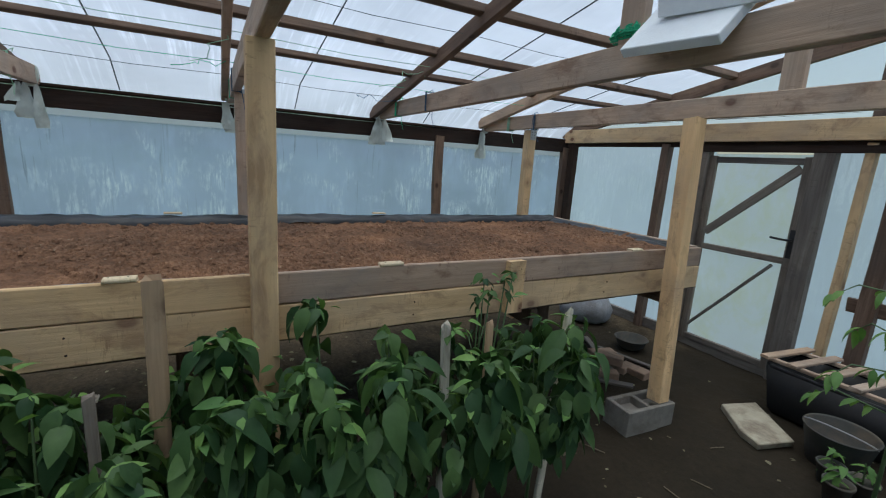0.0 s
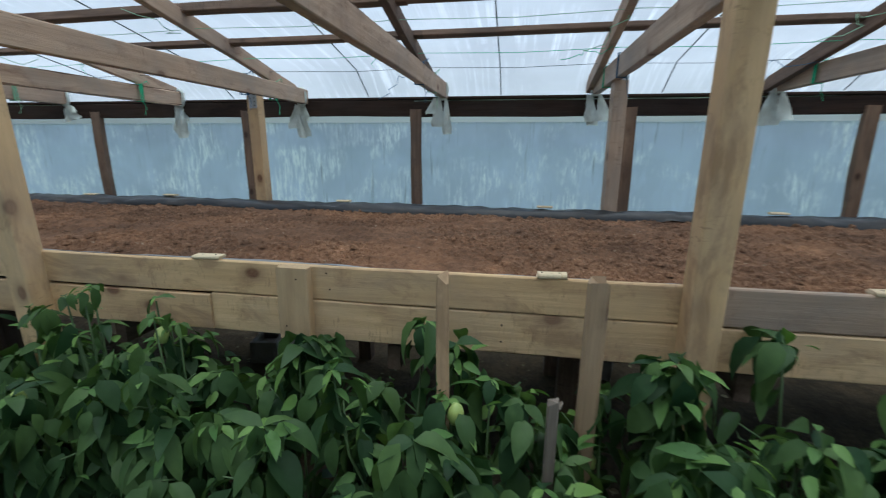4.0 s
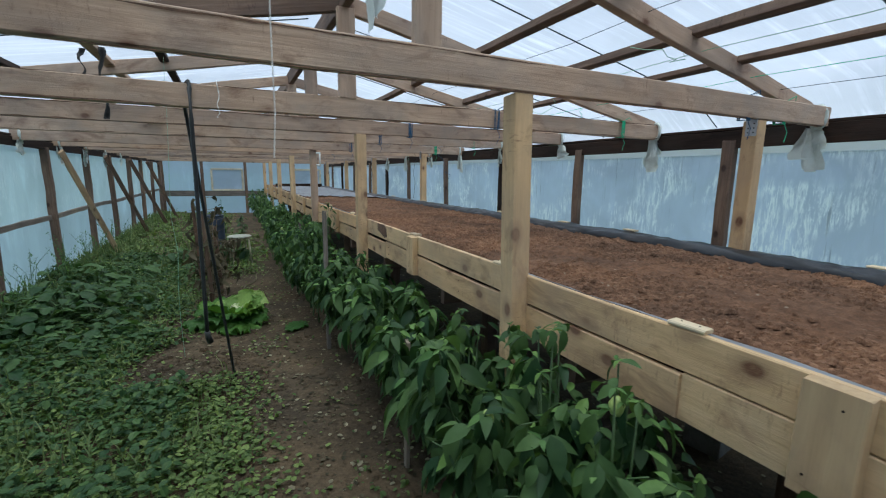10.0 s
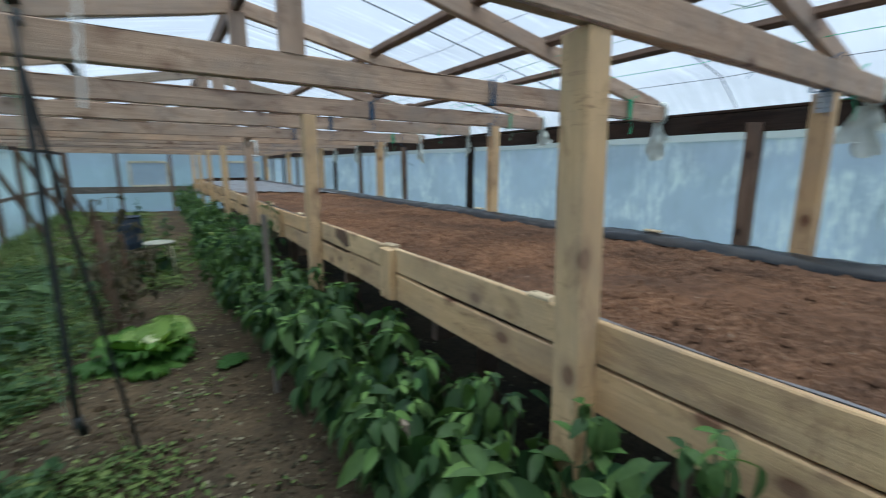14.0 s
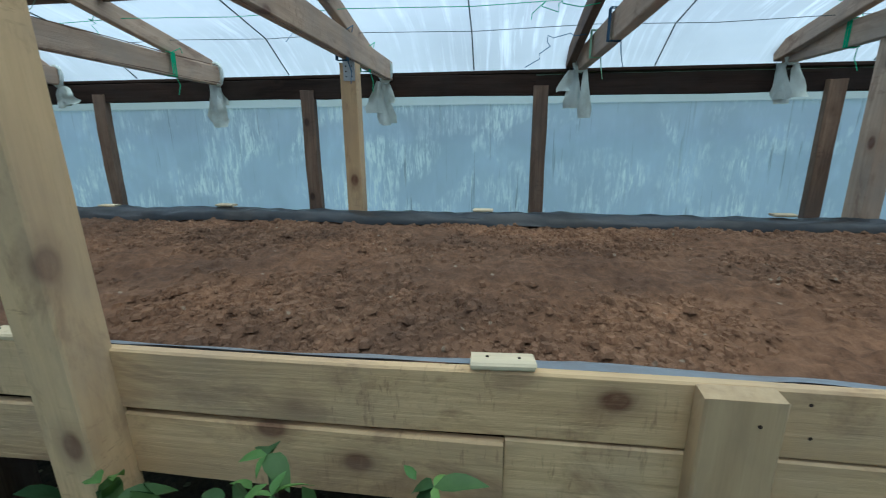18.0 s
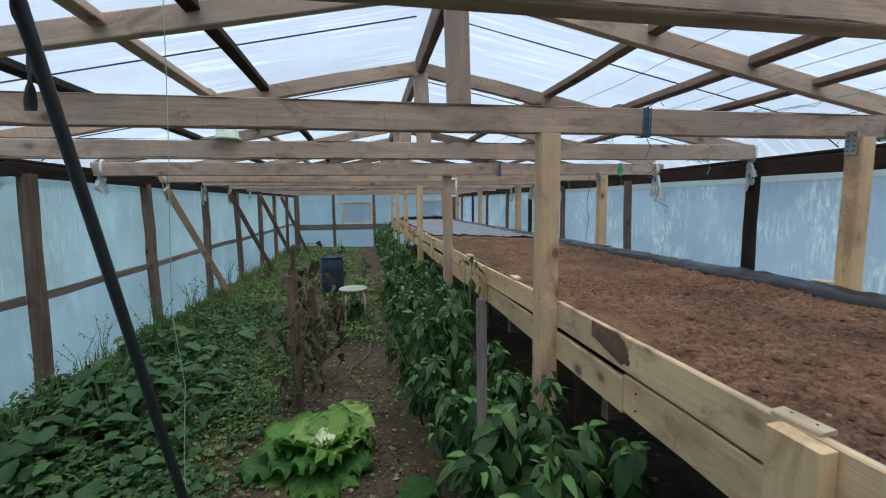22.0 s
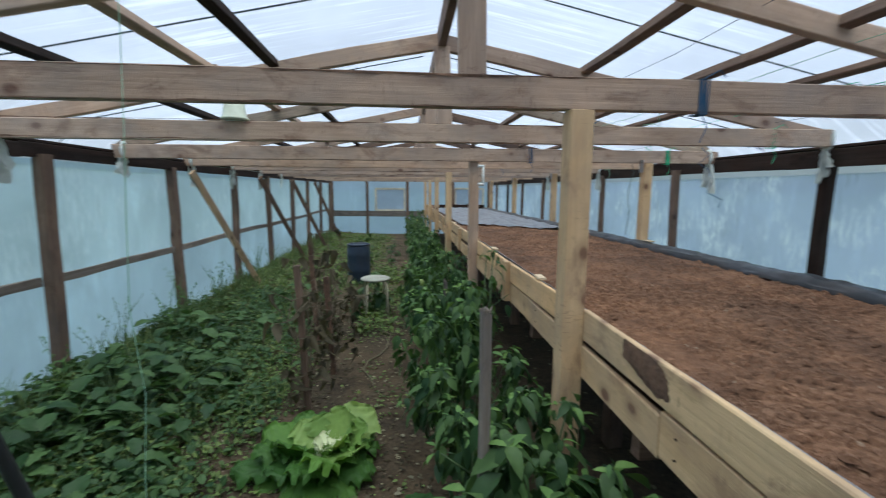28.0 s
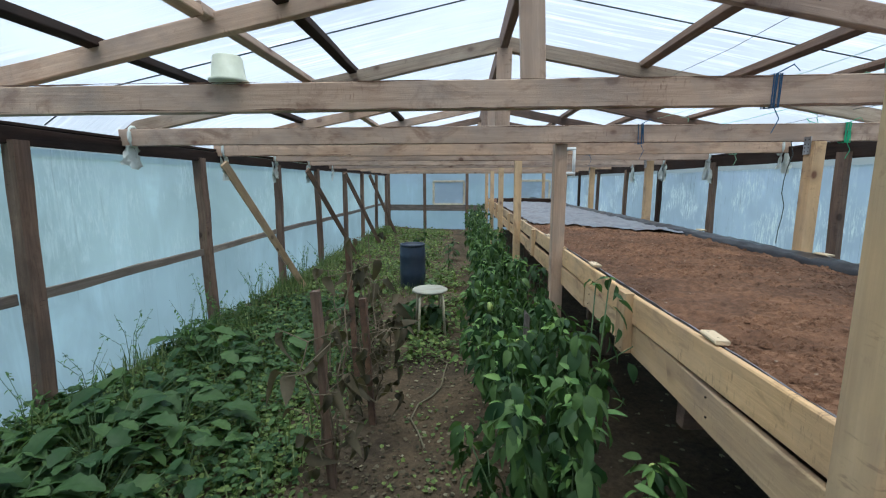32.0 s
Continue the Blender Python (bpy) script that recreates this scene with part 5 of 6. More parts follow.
def lettuce(x, y):
    t = thing("lettuce_plant", (x, y, 0), "large bright green open lettuce with a pale chewed heart", "lettuce")
    r = random.Random(44)
    z0 = ground_z(x, y)
    # leaves to a ring, length, rise, colour, height, cup, first angle, span, width
    rings = ((14, 0.38, -6, LETTUCE, 0.05, -0.34, 0, 6.283, 0.46), (11, 0.33, -26, LETTUCE, 0.07, -0.30, 0.3, 6.283, 0.52), (5, 0.29, -36, LETTUCE, 0.09, -0.12, 1.8, 2.8, 0.70), (5, 0.27, -34, LETTUCE_HEART, 0.10, 0.03, -1.0, 3.6, 0.85), (4, 0.22, -52, LETTUCE_HEART, 0.11, 0.10, -0.4, 2.8, 0.95), (7, 0.08, -40, RIBM, 0.13, 0.3, 0, 6.283, 0.75))
    for ring, (n, ln, tilt, mat, hh, cup, a0, span, wide) in enumerate(rings):
        ms = [ruffled_leaf(ln * (0.80 + 0.16 * k), ln * wide, cup, mat, 80 + ring * 3 + k, 1.9 if mat is LETTUCE else 1.7) for k in range(3)]
        shift = 0.06 if ring > 2 else 0.0
        for k in range(n):
            a = a0 + span * (k + 0.5 * (ring % 2)) / n + r.uniform(-.2, .2)
            part("leaf", ms[k % 3], None, t, m=leaf_pose((x + shift + 0.03 * math.cos(a), y - 0.5 * shift + 0.03 * math.sin(a), z0 + hh), a, radians(tilt + r.uniform(-12, 12)), radians(r.gauss(0, 14)), r.uniform(0.85, 1.1)))
    part("stalk", tube_bm([(x, y, z0 - .02), (x, y, z0 + 0.12)], 0.025, 8), RIBM, t, smooth=True)


lettuce(-1.22, 3.12)
for q in ((-1.36, 5.95, .36, 4), (-1.12, 6.36, .5, 5), (-1.0, 6.12, .30, 6), (-1.24, 6.2, .34, 7)):
    r = random.Random(q[3])
    t = thing("leafy_plant", (q[0], q[1], 0), "young broad-leaved green plant beside the stool", "plant", "plants by the stool")
    part("stem", tube_bm([(q[0], q[1], -0.01), (q[0], q[1], q[2])], 0.008, 6, 0.6), STEM, t)
    for k in range(20):
        a = r.uniform(0, 6.28)
        part("leaf", BROAD[k % 4], None, t, m=leaf_pose((q[0], q[1], q[2] * r.uniform(0.25, 1.0)), a, radians(r.uniform(-20, 40)), 0, r.uniform(0.6, 1.0)))

WITHERED = [leaf_mesh("leaf", 0.08 + 0.018 * k, 0.045 + 0.012 * k, 0.9 + 0.3 * k, 0.9, DEADLEAF, k + 70, 5, 0.11) for k in range(4)]


def dead_tomato(x, y, h, seed, staked):
    r = random.Random(seed)
    t = thing("withered_plant", (x, y, 0), "withered brown tomato plant hanging on a rough stake" if staked else "withered grey-brown tomato plant with hanging dry leaves", "plant", "withered plants")
    z0 = ground_z(x, y)
    bm = bmesh.new()
    spots = []
    for b in range(4):
        a = r.uniform(0, 6.28)
        pts = [Vector((x, y, z0 - 0.02))]
        for i in range(1, 7):
            pts.append(Vector((x + 0.17 * math.cos(a) * (i / 6) + r.uniform(-.03, .03), y + 0.17 * math.sin(a) * (i / 6) + r.uniform(-.03, .03), z0 + h * (0.75 + 0.25 * (b == 0)) * i / 6)))
        tube_bm(pts, 0.0065, 6, 0.5, bm)
        for i in range(1, 7):
            for _ in range(1 if i % 2 else 2):
                d = r.uniform(0, 6.28)
                e = pts[i] + Vector((0.13 * math.cos(d), 0.13 * math.sin(d), r.uniform(-0.06, 0.08)))
                tube_bm([pts[i], e], 0.003, 4, 0.5, bm)
                spots += [(pts[i].lerp(e, u), d) for u in (0.5, 0.8, 1.0)]
    part("stem", bm, DRYSTEM, t)
    for k in range(72):
        q, d = r.choice(spots)
        part("leaf", r.choice(WITHERED), None, t, m=leaf_pose(q, d + r.gauss(0, .8), radians(r.uniform(0, 85)), radians(r.gauss(0, 55)), r.uniform(0.45, 1.05)))
    if staked:
        beam("stake", (x + 0.02, y - 0.03, -0.04), (x - 0.02, y - 0.05, h - 0.05), 0.05, 0.045, BROWN if seed == 1 else BARK, t, "rough brown stake with a broken top", worn=0.2)


dead_tomato(-1.43, 3.80, 1.10, 1, True)
dead_tomato(-1.60, 5.0, 1.15, 2, True)
dead_tomato(-1.35, 4.40, 0.9, 3, True)
dead_tomato(-1.58, 5.3, 0.7, 4, False)


# ---- loose things: the door corner ----
blk = thing("concrete_block", (-0.16, -4.655, 0), "hollow grey concrete block under a post on the floor", "block")
bm = bmesh.new()


def slab_into(bm, x0, y0, z0, x1, y1, z1):
    vs = [bm.verts.new(v) for v in ((x0, y0, z0), (x1, y0, z0), (x1, y1, z0), (x0, y1, z0), (x0, y0, z1), (x1, y0, z1), (x1, y1, z1), (x0, y1, z1))]
    for f in ((3, 2, 1, 0), (4, 5, 6, 7), (0, 1, 5, 4), (1, 2, 6, 5), (2, 3, 7, 6), (3, 0, 4, 7)):
        bm.faces.new([vs[k] for k in f])


def hollow_block(bm, lx=0.39, ly=0.19, h=0.16, t=0.03):
    """A block with two open cells, lying with the cells upward."""
    for x0, x1, y0, y1 in ((-lx / 2, lx / 2, -ly / 2, -ly / 2 + t), (-lx / 2, lx / 2, ly / 2 - t, ly / 2), (-lx / 2, -lx / 2 + t, -ly / 2 + t, ly / 2 - t), (lx / 2 - t, lx / 2, -ly / 2 + t, ly / 2 - t), (-t / 2, t / 2, -ly / 2 + t, ly / 2 - t)):
        slab_into(bm, x0, y0, 0, x1, y1, h)
    slab_into(bm, -lx / 2 + t, -ly / 2 + t, 0.0, lx / 2 - t, ly / 2 - t, h - 0.05)
    bmesh.ops.bevel(bm, geom=bm.edges[:], offset=0.004, segments=1, affect="EDGES")


hollow_block(bm)
part("body", bm, CONCRETE, blk, m=pose(-0.16, -4.655, 0.0, 0, 0, 86))
for x, y, a, lb in ((1.30, -0.20, 10, "hollow concrete block standing in the shade under the bed"), (1.45, -2.42, 74, "hollow grey block under the bed")):
    b = thing("concrete_block", (x, y, 0), lb, "block")
    bm = bmesh.new()
    hollow_block(bm)
    part("body", bm, CONCRETE, b, m=pose(x, y, 0.0, 0, 0, a))

slab = thing("stone_slab", (-0.43, -5.33, 0), "flat sandy stone slab lying on the earth floor", "slab")
bm = bmesh.new()
ring = [(-0.282, -5.353), (-0.364, -5.614), (-0.714, -5.343), (-0.644, -5.095), (-0.52, -5.14)]
top = [bm.verts.new((x, y, 0.048 + 0.004 * nz(x * 9, y * 9))) for x, y in ring]
bot = [bm.verts.new((x * 1.0 + 0.01, y - 0.01, 0.0)) for x, y in ring]
bm.faces.new(top)
bm.faces.new(list(reversed(bot)))
for k in range(5):
    bm.faces.new((bot[k], bot[(k + 1) % 5], top[(k + 1) % 5], top[k]))
bmesh.ops.recalc_face_normals(bm, faces=bm.faces)
bmesh.ops.bevel(bm, geom=bm.edges[:], offset=0.006, segments=1, affect="EDGES")
part("body", bm, STONE, slab)

for x, y, z, a, t2 in ((0.42, -5.10, 0.0, 20, 4), (0.52, -4.98, 0.0, -15, 0), (0.36, -4.92, 0.0, 50, 6), (0.44, -5.06, 0.068, 35, 3), (0.62, -5.2, 0.0, 75, 0), (0.30, -5.2, 0.0, 10, 0)):
    b = thing("brick", (x, y, z), "dirty broken brick lying on the floor by the door", "brick", "bricks on the floor")
    part("body", box_bm(-0.11, -0.055, 0, 0.11, 0.055, 0.065, 0.006), BRICKM, b, m=pose(x, y, z, t2, 0, a))
for p0, p1, w in (((0.95, -5.35, 0.03), (0.35, -5.0, 0.05), 0.05), ((0.2, -5.45, 0.02), (0.75, -5.3, 0.02), 0.04), ((0.15, -5.0, 0.02), (0.45, -4.7, 0.03), 0.06)):
    b = thing("wood_scrap", p0, "thin weathered wood scrap lying on the floor", "wood scrap", "scraps by the door")
    beam("board", p0, p1, w, 0.02, GREYWOOD, b)

rr = random.Random(77)
for k in range(9):
    x, y = rr.uniform(-0.75, 0.3), rr.uniform(-5.0, -3.9)
    b = thing("twig", (x, y, 0.005), "short pale dry twig lying on the floor by the door", "twig", "twigs on the floor by the door")
    a = rr.uniform(0, 6.28)
    ln = rr.uniform(0.03, 0.14)
    part("stick", tube_bm([(x, y, ground_z(x, y) + 0.004), (x + 0.5 * ln * math.cos(a), y + 0.5 * ln * math.sin(a) + 0.006, ground_z(x, y) + 0.008), (x + ln * math.cos(a), y + ln * math.sin(a), ground_z(x, y) + 0.005)], 0.0035, 5, 0.7), DRYSTEM, b)
sack = thing("sack", (1.40, -5.80, 0), "slumped grey woven sack leaning under the bed end", "sack")
bm = lathe_bm([(0.16, 0.0), (0.22, 0.05), (0.23, 0.15), (0.19, 0.25), (0.12, 0.31), (0.07, 0.33), (0.10, 0.38)], 26)
for v in bm.verts:
    n = nz(v.co.x * 7, v.co.y * 7, v.co.z * 7)
    v.co += Vector((n * 0.05 + 0.1 * v.co.z, 0.04 * nz(v.co.y * 9, v.co.z * 9, 3), 0.02 * n if v.co.z > 0.01 else 0))
    v.co.x *= 1.25
part("bag", bm, SACK, sack, m=pose(1.40, -5.80, 0, 0, 0, 15), smooth=True)
bowl = thing("bowl", (0.66, -5.62, 0), "shallow dull metal bowl on the floor by the door", "bowl")
part("body", lathe_bm([(0.07, 0), (0.11, 0.03), (0.135, 0.09), (0.145, 0.095), (0.140, 0.10), (0.13, 0.092), (0.10, 0.035), (0.002, 0.012)], 30), RUSTY, bowl, m=pose(0.66, -5.60, 0.01), smooth=True)

trough = thing("feed_trough", (-0.85, -5.72, 0), "black plastic tub covered with wooden slats by the wall", "tub")
bm = bmesh.new()
x0, x1, ya, yb, H = -1.75, -0.36, -6.1, -5.62, 0.34
for (px0, px1, py0, py1, z) in ((x0 + .05, x1 - .05, ya + .04, yb - .04, 0.0), (x0, x1, ya, yb, H), (x0 + .02, x1 - .02, ya + .02, yb - .02, H), (x0 + .07, x1 - .07, ya + .06, yb - .06, 0.03)):
    for q in ((px0, py0), (px1, py0), (px1, py1), (px0, py1)):
        bm.verts.new((*q, z))
bm.verts.ensure_lookup_table()
for k in range(3):
    for i in range(4):
        j = (i + 1) % 4
        bm.faces.new([bm.verts[q] for q in (4 * k + i, 4 * k + j, 4 * k + 4 + j, 4 * k + 4 + i)])
bm.faces.new([bm.verts[q] for q in (3, 2, 1, 0)])
bm.faces.new([bm.verts[q] for q in (12, 13, 14, 15)])
bmesh.ops.recalc_face_normals(bm, faces=bm.faces)
bmesh.ops.bevel(bm, geom=bm.edges[:], offset=0.02, segments=2, affect="EDGES")
part("tub", bm, BLACKPLASTIC, trough, smooth=True)
pal = thing("slatted_lid", (-0.9, -5.75, 0.35), "pale wooden slatted rack lying on the black tub", "rack")
for k in range(7):
    x = -0.42 - 0.16 * k
    beam("slat", (x, -6.10, 0.385 + 0.004 * (k % 2)), (x + 0.07, -5.62, 0.385), 0.06, 0.02, AGED, pal)
for y in (-6.03, -5.68):
    beam("crossbar", (-0.36, y, 0.362), (-1.6, y, 0.362), 0.035, 0.024, AGED, pal)
bucket = thing("bucket", (-0.88, -5.40, 0), "dull zinc bucket standing on the earth floor", "bucket")
part("body", lathe_bm([(0.125, 0), (0.165, 0.20), (0.172, 0.205), (0.168, 0.212), (0.16, 0.20), (0.122, 0.015), (0.002, 0.012)], 32), RUSTY, bucket, m=Matrix.Translation((-0.88, -5.40, 0.0)), smooth=True)
hd = [(-0.88 + 0.168 * math.cos(a), -5.40 + 0.03, 0.20 + 0.02 * math.sin(a)) for a in [math.pi * k / 10 for k in range(11)]]
part("handle", tube_bm(hd, 0.004, 6), METAL, bucket, "wire handle folded down")
for x, y, sd in ((-0.94, -5.17, 1), (-1.07, -5.17, 2), (-1.02, -5.03, 3)):
    pt = thing("flower_pot", (x, y, 0), "small grey plastic pot with a seedling", "pot", "pots by the bucket")
    part("pot", lathe_bm([(0.045, 0), (0.062, 0.10), (0.066, 0.10), (0.066, 0.112), (0.058, 0.112), (0.054, 0.09), (0.002, 0.085)], 22), RUSTY, pt, m=Matrix.Translation((x, y, 0.0)), smooth=True)
    rr = random.Random(sd)
    part("stem", tube_bm([(x, y, 0.08), (x + 0.01, y, 0.2)], 0.004, 5), STEM, pt)
    for k in range(9):
        part("leaf", YOUNG_LEAVES[k % 3], None, pt, m=leaf_pose((x, y, 0.1 + 0.012 * k), rr.uniform(0, 6.28), radians(rr.uniform(-20, 30)), 0, rr.uniform(0.7, 1.1)))
tom = thing("tomato_plant", (-1.22, -4.7, 0), "tall green tomato plant with small lobed leaves", "plant")
rr = random.Random(31)
bm = bmesh.new()
tube_bm([(-1.22, -4.7, -0.02), (-1.21, -4.71, 0.6), (-1.17, -4.7, 1.15)], 0.009, 6, 0.6, bm)
for k in range(9):
    z = 0.66 + 0.060 * k
    a = k * 2.4
    q0 = Vector((-1.21, -4.70, z))
    q1 = q0 + Vector((0.2 * math.cos(a), 0.2 * math.sin(a), 0.02))
    q2 = q1 + Vector((0.08 * math.cos(a), 0.08 * math.sin(a), -0.07))
    tube_bm([q0, q1, q2], 0.004, 5, 0.5, bm)
    for u in (0.35, 0.6, 0.85, 1.0):
        for sd in (-1, 1):
            part("leaf", YOUNG_LEAVES[rr.randrange(3)], None, tom, m=leaf_pose(q0.lerp(q1, u) if u < .7 else q1.lerp(q2, u * 2 - 1.2), a + sd * 1.0, radians(rr.uniform(10, 60)), 0, rr.uniform(0.7, 1.1)))
part("stem", bm, STEM, tom, smooth=True)
tp = thing("flower_pot", (-1.22, -4.7, 0), "dark plastic pot holding a tomato plant", "pot")
part("pot", lathe_bm([(0.09, 0), (0.12, 0.17), (0.125, 0.175), (0.118, 0.18), (0.11, 0.15), (0.002, 0.145)], 26), BLACKPLASTIC, tp, m=Matrix.Translation((-1.22, -4.7, 0.0)), smooth=True)

# ---- things among the weeds ----
stool = thing("stool", (-1.08, 6.0, 0), "round low stool with worn seat and four cream metal legs", "stool")
part("seat", lathe_bm([(0.002, 0.478), (0.165, 0.478), (0.178, 0.485), (0.178, 0.498), (0.165, 0.505), (0.002, 0.506)], 32), SEATM, stool, "worn grey-green round seat", Matrix.Translation((-1.08, 6.0, 0)), True)
for k in range(4):
    a = math.pi / 4 + k * math.pi / 2 + 0.2
    c, s_ = math.cos(a), math.sin(a)
    part("leg", tube_bm([(-1.08 + 0.06 * c, 6.0 + 0.06 * s_, 0.474), (-1.08 + 0.14 * c, 6.0 + 0.14 * s_, 0.468), (-1.08 + 0.16 * c, 6.0 + 0.16 * s_, 0.43), (-1.08 + 0.19 * c, 6.0 + 0.19 * s_, 0.0)], 0.013, 8), CREAM, stool, "bent cream tube leg", smooth=True)
barrel = thing("barrel", (-1.50, 8.1, 0), "dark blue plastic barrel standing among weeds", "barrel")
part("body", lathe_bm([(0.17, 0), (0.185, 0.02), (0.19, 0.2), (0.194, 0.22), (0.19, 0.24), (0.19, 0.46), (0.194, 0.48), (0.19, 0.5), (0.185, 0.62), (0.175, 0.64), (0.16, 0.62), (0.002, 0.6)], 36), BARRELBLUE, barrel, m=Matrix.Translation((-1.50, 8.1, 0)), smooth=True)
part("rim", lathe_bm([(0.178, 0.63), (0.19, 0.635), (0.19, 0.66), (0.178, 0.665), (0.168, 0.66), (0.168, 0.64)], 36), BARRELBLUE, barrel, "raised rim", Matrix.Translation((-1.50, 8.1, 0)), True)
for q in ((-1.35, 8.4, .95, 14), (-1.0, 9.2, .5, 15), (-1.6, 9.0, .45, 16), (-0.95, 10.4, .45, 17), (-1.7, 10.5, .5, 18)):
    r = random.Random(q[3])
    t = thing("leafy_plant", (q[0], q[1], 0), "broad-leaved green plant growing beyond the barrel", "plant", "plants beyond the barrel")
    part("stem", tube_bm([(q[0], q[1], -0.01), (q[0], q[1], q[2])], 0.008, 6, 0.6), STEM, t)
    for k in range(18):
        a = r.uniform(0, 6.28)
        part("leaf", BROAD[k % 4], None, t, m=leaf_pose((q[0], q[1], q[2] * r.uniform(0.2, 1.0)), a, radians(r.uniform(-20, 40)), 0, r.uniform(0.45, 0.85)))

# one hose draped over a tie beam: a leg before it, a leg behind it that curls on the soil
yt = min(TRUSS_Y, key=lambda q: abs(q - 1.17))
zt = tie_z(yt) + H_TIE
hang = thing("black_hose", (-1.32, yt, zt), "thin black hose draped over a tie beam, end on soil", "hose")
front = [Vector((-1.325, 1.07, 0.62)).lerp(Vector((-1.313, 1.075, 1.93)), k / 8) + Vector((0.007 * nz(k, 1), 0.005 * nz(k, 5), 0)) for k in range(9)]
over = [Vector((-1.316, yt - 0.040, zt - 0.03)), Vector((-1.322, yt - 0.024, zt + 0.008)), Vector((-1.335, yt + 0.024, zt + 0.008)), Vector((-1.345, yt + 0.042, zt - 0.03))]
back = [Vector((-1.357, yt + 0.06, 1.90)).lerp(Vector((-1.22, 1.68, 0.12)), k / 8) + Vector((0.010 * nz(k, 3), 0.010 * nz(k, 8), 0)) for k in range(9)]
back += [Vector((-1.205, 1.72, 0.05)), Vector((-1.17, 1.75, 0.022)), Vector((-1.13, 1.77, 0.016))]
part("front_leg", tube_bm(front + over[:2], 0.0105, 8), RODM, hang, smooth=True)
part("rear_leg", tube_bm(over[1:] + back, 0.0105, 8, 0.8), RODM, hang, smooth=True)
part("connector", tube_bm([(-1.325, 1.07, 0.635), (-1.322, 1.074, 0.60), (-1.313, 1.082, 0.565)], 0.015, 10, 1.1), RODM, hang, "thicker connector on the hose end", smooth=True)


def string(a, b, mat, label, r=0.0022, sag=0.02):
    t = thing("string", a, label, "string")
    pts = []
    for k in range(9):
        p = Vector(a).lerp(Vector(b), k / 8)
        pts.append(p + Vector((sag * nz(k * 0.8, a[0] * 3), sag * nz(k * 0.8, 9, a[1]), 0)))
    part("cord", tube_bm(pts, r, 5), mat, t)


string((-1.18, 1.16, 1.99), (-1.19, 1.155, 1.80), WHITETWINE, "short white string looped over a tie beam", 0.0025)
string((-1.03, -0.30, roof_z(-1.03)), (-1.045, -0.30, 1.55), WHITETWINE, "thin white string hanging from the roof", 0.0016, 0.008)
string((-1.54, 2.20, 2.30), (-1.57, 2.16, 0.08), PALETWINE, "pale green string hanging from the roof to the weeds", 0.0014, 0.03)
string((1.55, 4.98, 1.84), (1.52, 5.0, 1.12), WIREM, "dark string hanging over the bed", 0.003, 0.04)
string((1.35, 3.70, 1.86), (1.5, 3.72, 1.45), BLUETWINE, "loose blue string dangling from a tie beam", 0.003, 0.08)

for x0, z1, sd in ((-1.856, 1.845, 1), (-1.955, 2.07, 2)):
    t = thing("rag_strip", (x0, 2.07, roof_z(x0)), "torn dark strip of cloth hanging from a purlin", "rag", "rags on the purlin")
    zt = roof_z(x0) - 0.03
    bm = grid_bm(2, 22, lambda u, v: (x0 + 0.012 * math.sin(9 * v + sd) + (u - 0.5) * (0.034 + 0.022 * nz(v * 9, sd)) * (0.6 + 0.4 * math.cos(6 * v)), 2.07 + 0.015 * nz(v * 7, u * 2, sd) + 0.010 * math.sin(14 * v), zt + (z1 - zt) * v))
    bmesh.ops.solidify(bm, geom=bm.faces[:], thickness=0.004)
    part("cloth", bm, RODM, t, smooth=True)

pot = thing("plastic_pot", (-1.80, 3.76, 1.97), "upturned translucent white plastic pot on a tie beam", "pot")
part("body", lathe_bm([(0.083, 0.0), (0.085, 0.012), (0.074, 0.014), (0.062, 0.105), (0.058, 0.112), (0.002, 0.113)], 28), POTPLASTIC, pot, m=Matrix.Translation((-1.80, 3.76, tie_z(3.76) + H_TIE + 0.001)), smooth=True)
pipe = thing("pipe_end", (0.02, 4.95, 1.7), "short white plastic pipe clipped to a post", "pipe")
part("tube", tube_bm([(0.03, 4.93, 1.60), (0.03, 4.93, 1.80)], 0.011, 10), WHITEPLASTIC, pipe, smooth=True)
for z in (1.62, 1.79):
    part("clip", tube_bm([(-0.02, 4.93, z), (0.04, 4.93, z)], 0.013, 8), WHITEPLASTIC, pipe)

# foam and twine on a tie beam
zt = tie_z(-3.78) + H_TIE
foam = thing("foam_sheet", (-0.8, -3.7, zt), "white polystyrene sheet resting on a tie beam", "foam sheet", "foam on the beam")
part("sheet", box_bm(-0.17, -0.11, -0.018, 0.17, 0.11, 0.018, 0.003), FOAM, foam, m=pose(-0.72, -3.72, zt - 0.005, -46, -3, 2))
foam = thing("foam_sheet", (-0.85, -3.72, zt + 0.05), "thick white polystyrene block lying on the foam sheet", "foam sheet", "foam on the beam")
part("sheet", box_bm(-0.16, -0.10, -0.03, 0.16, 0.10, 0.03, 0.004), FOAM, foam, m=pose(-0.78, -3.80, zt + 0.085, -20, -5, 5))
tw = thing("twine_bundle", (-0.47, -3.78, zt), "bundle of bright green twine on a tie beam", "twine")
bm = bmesh.new()
rr = random.Random(5)
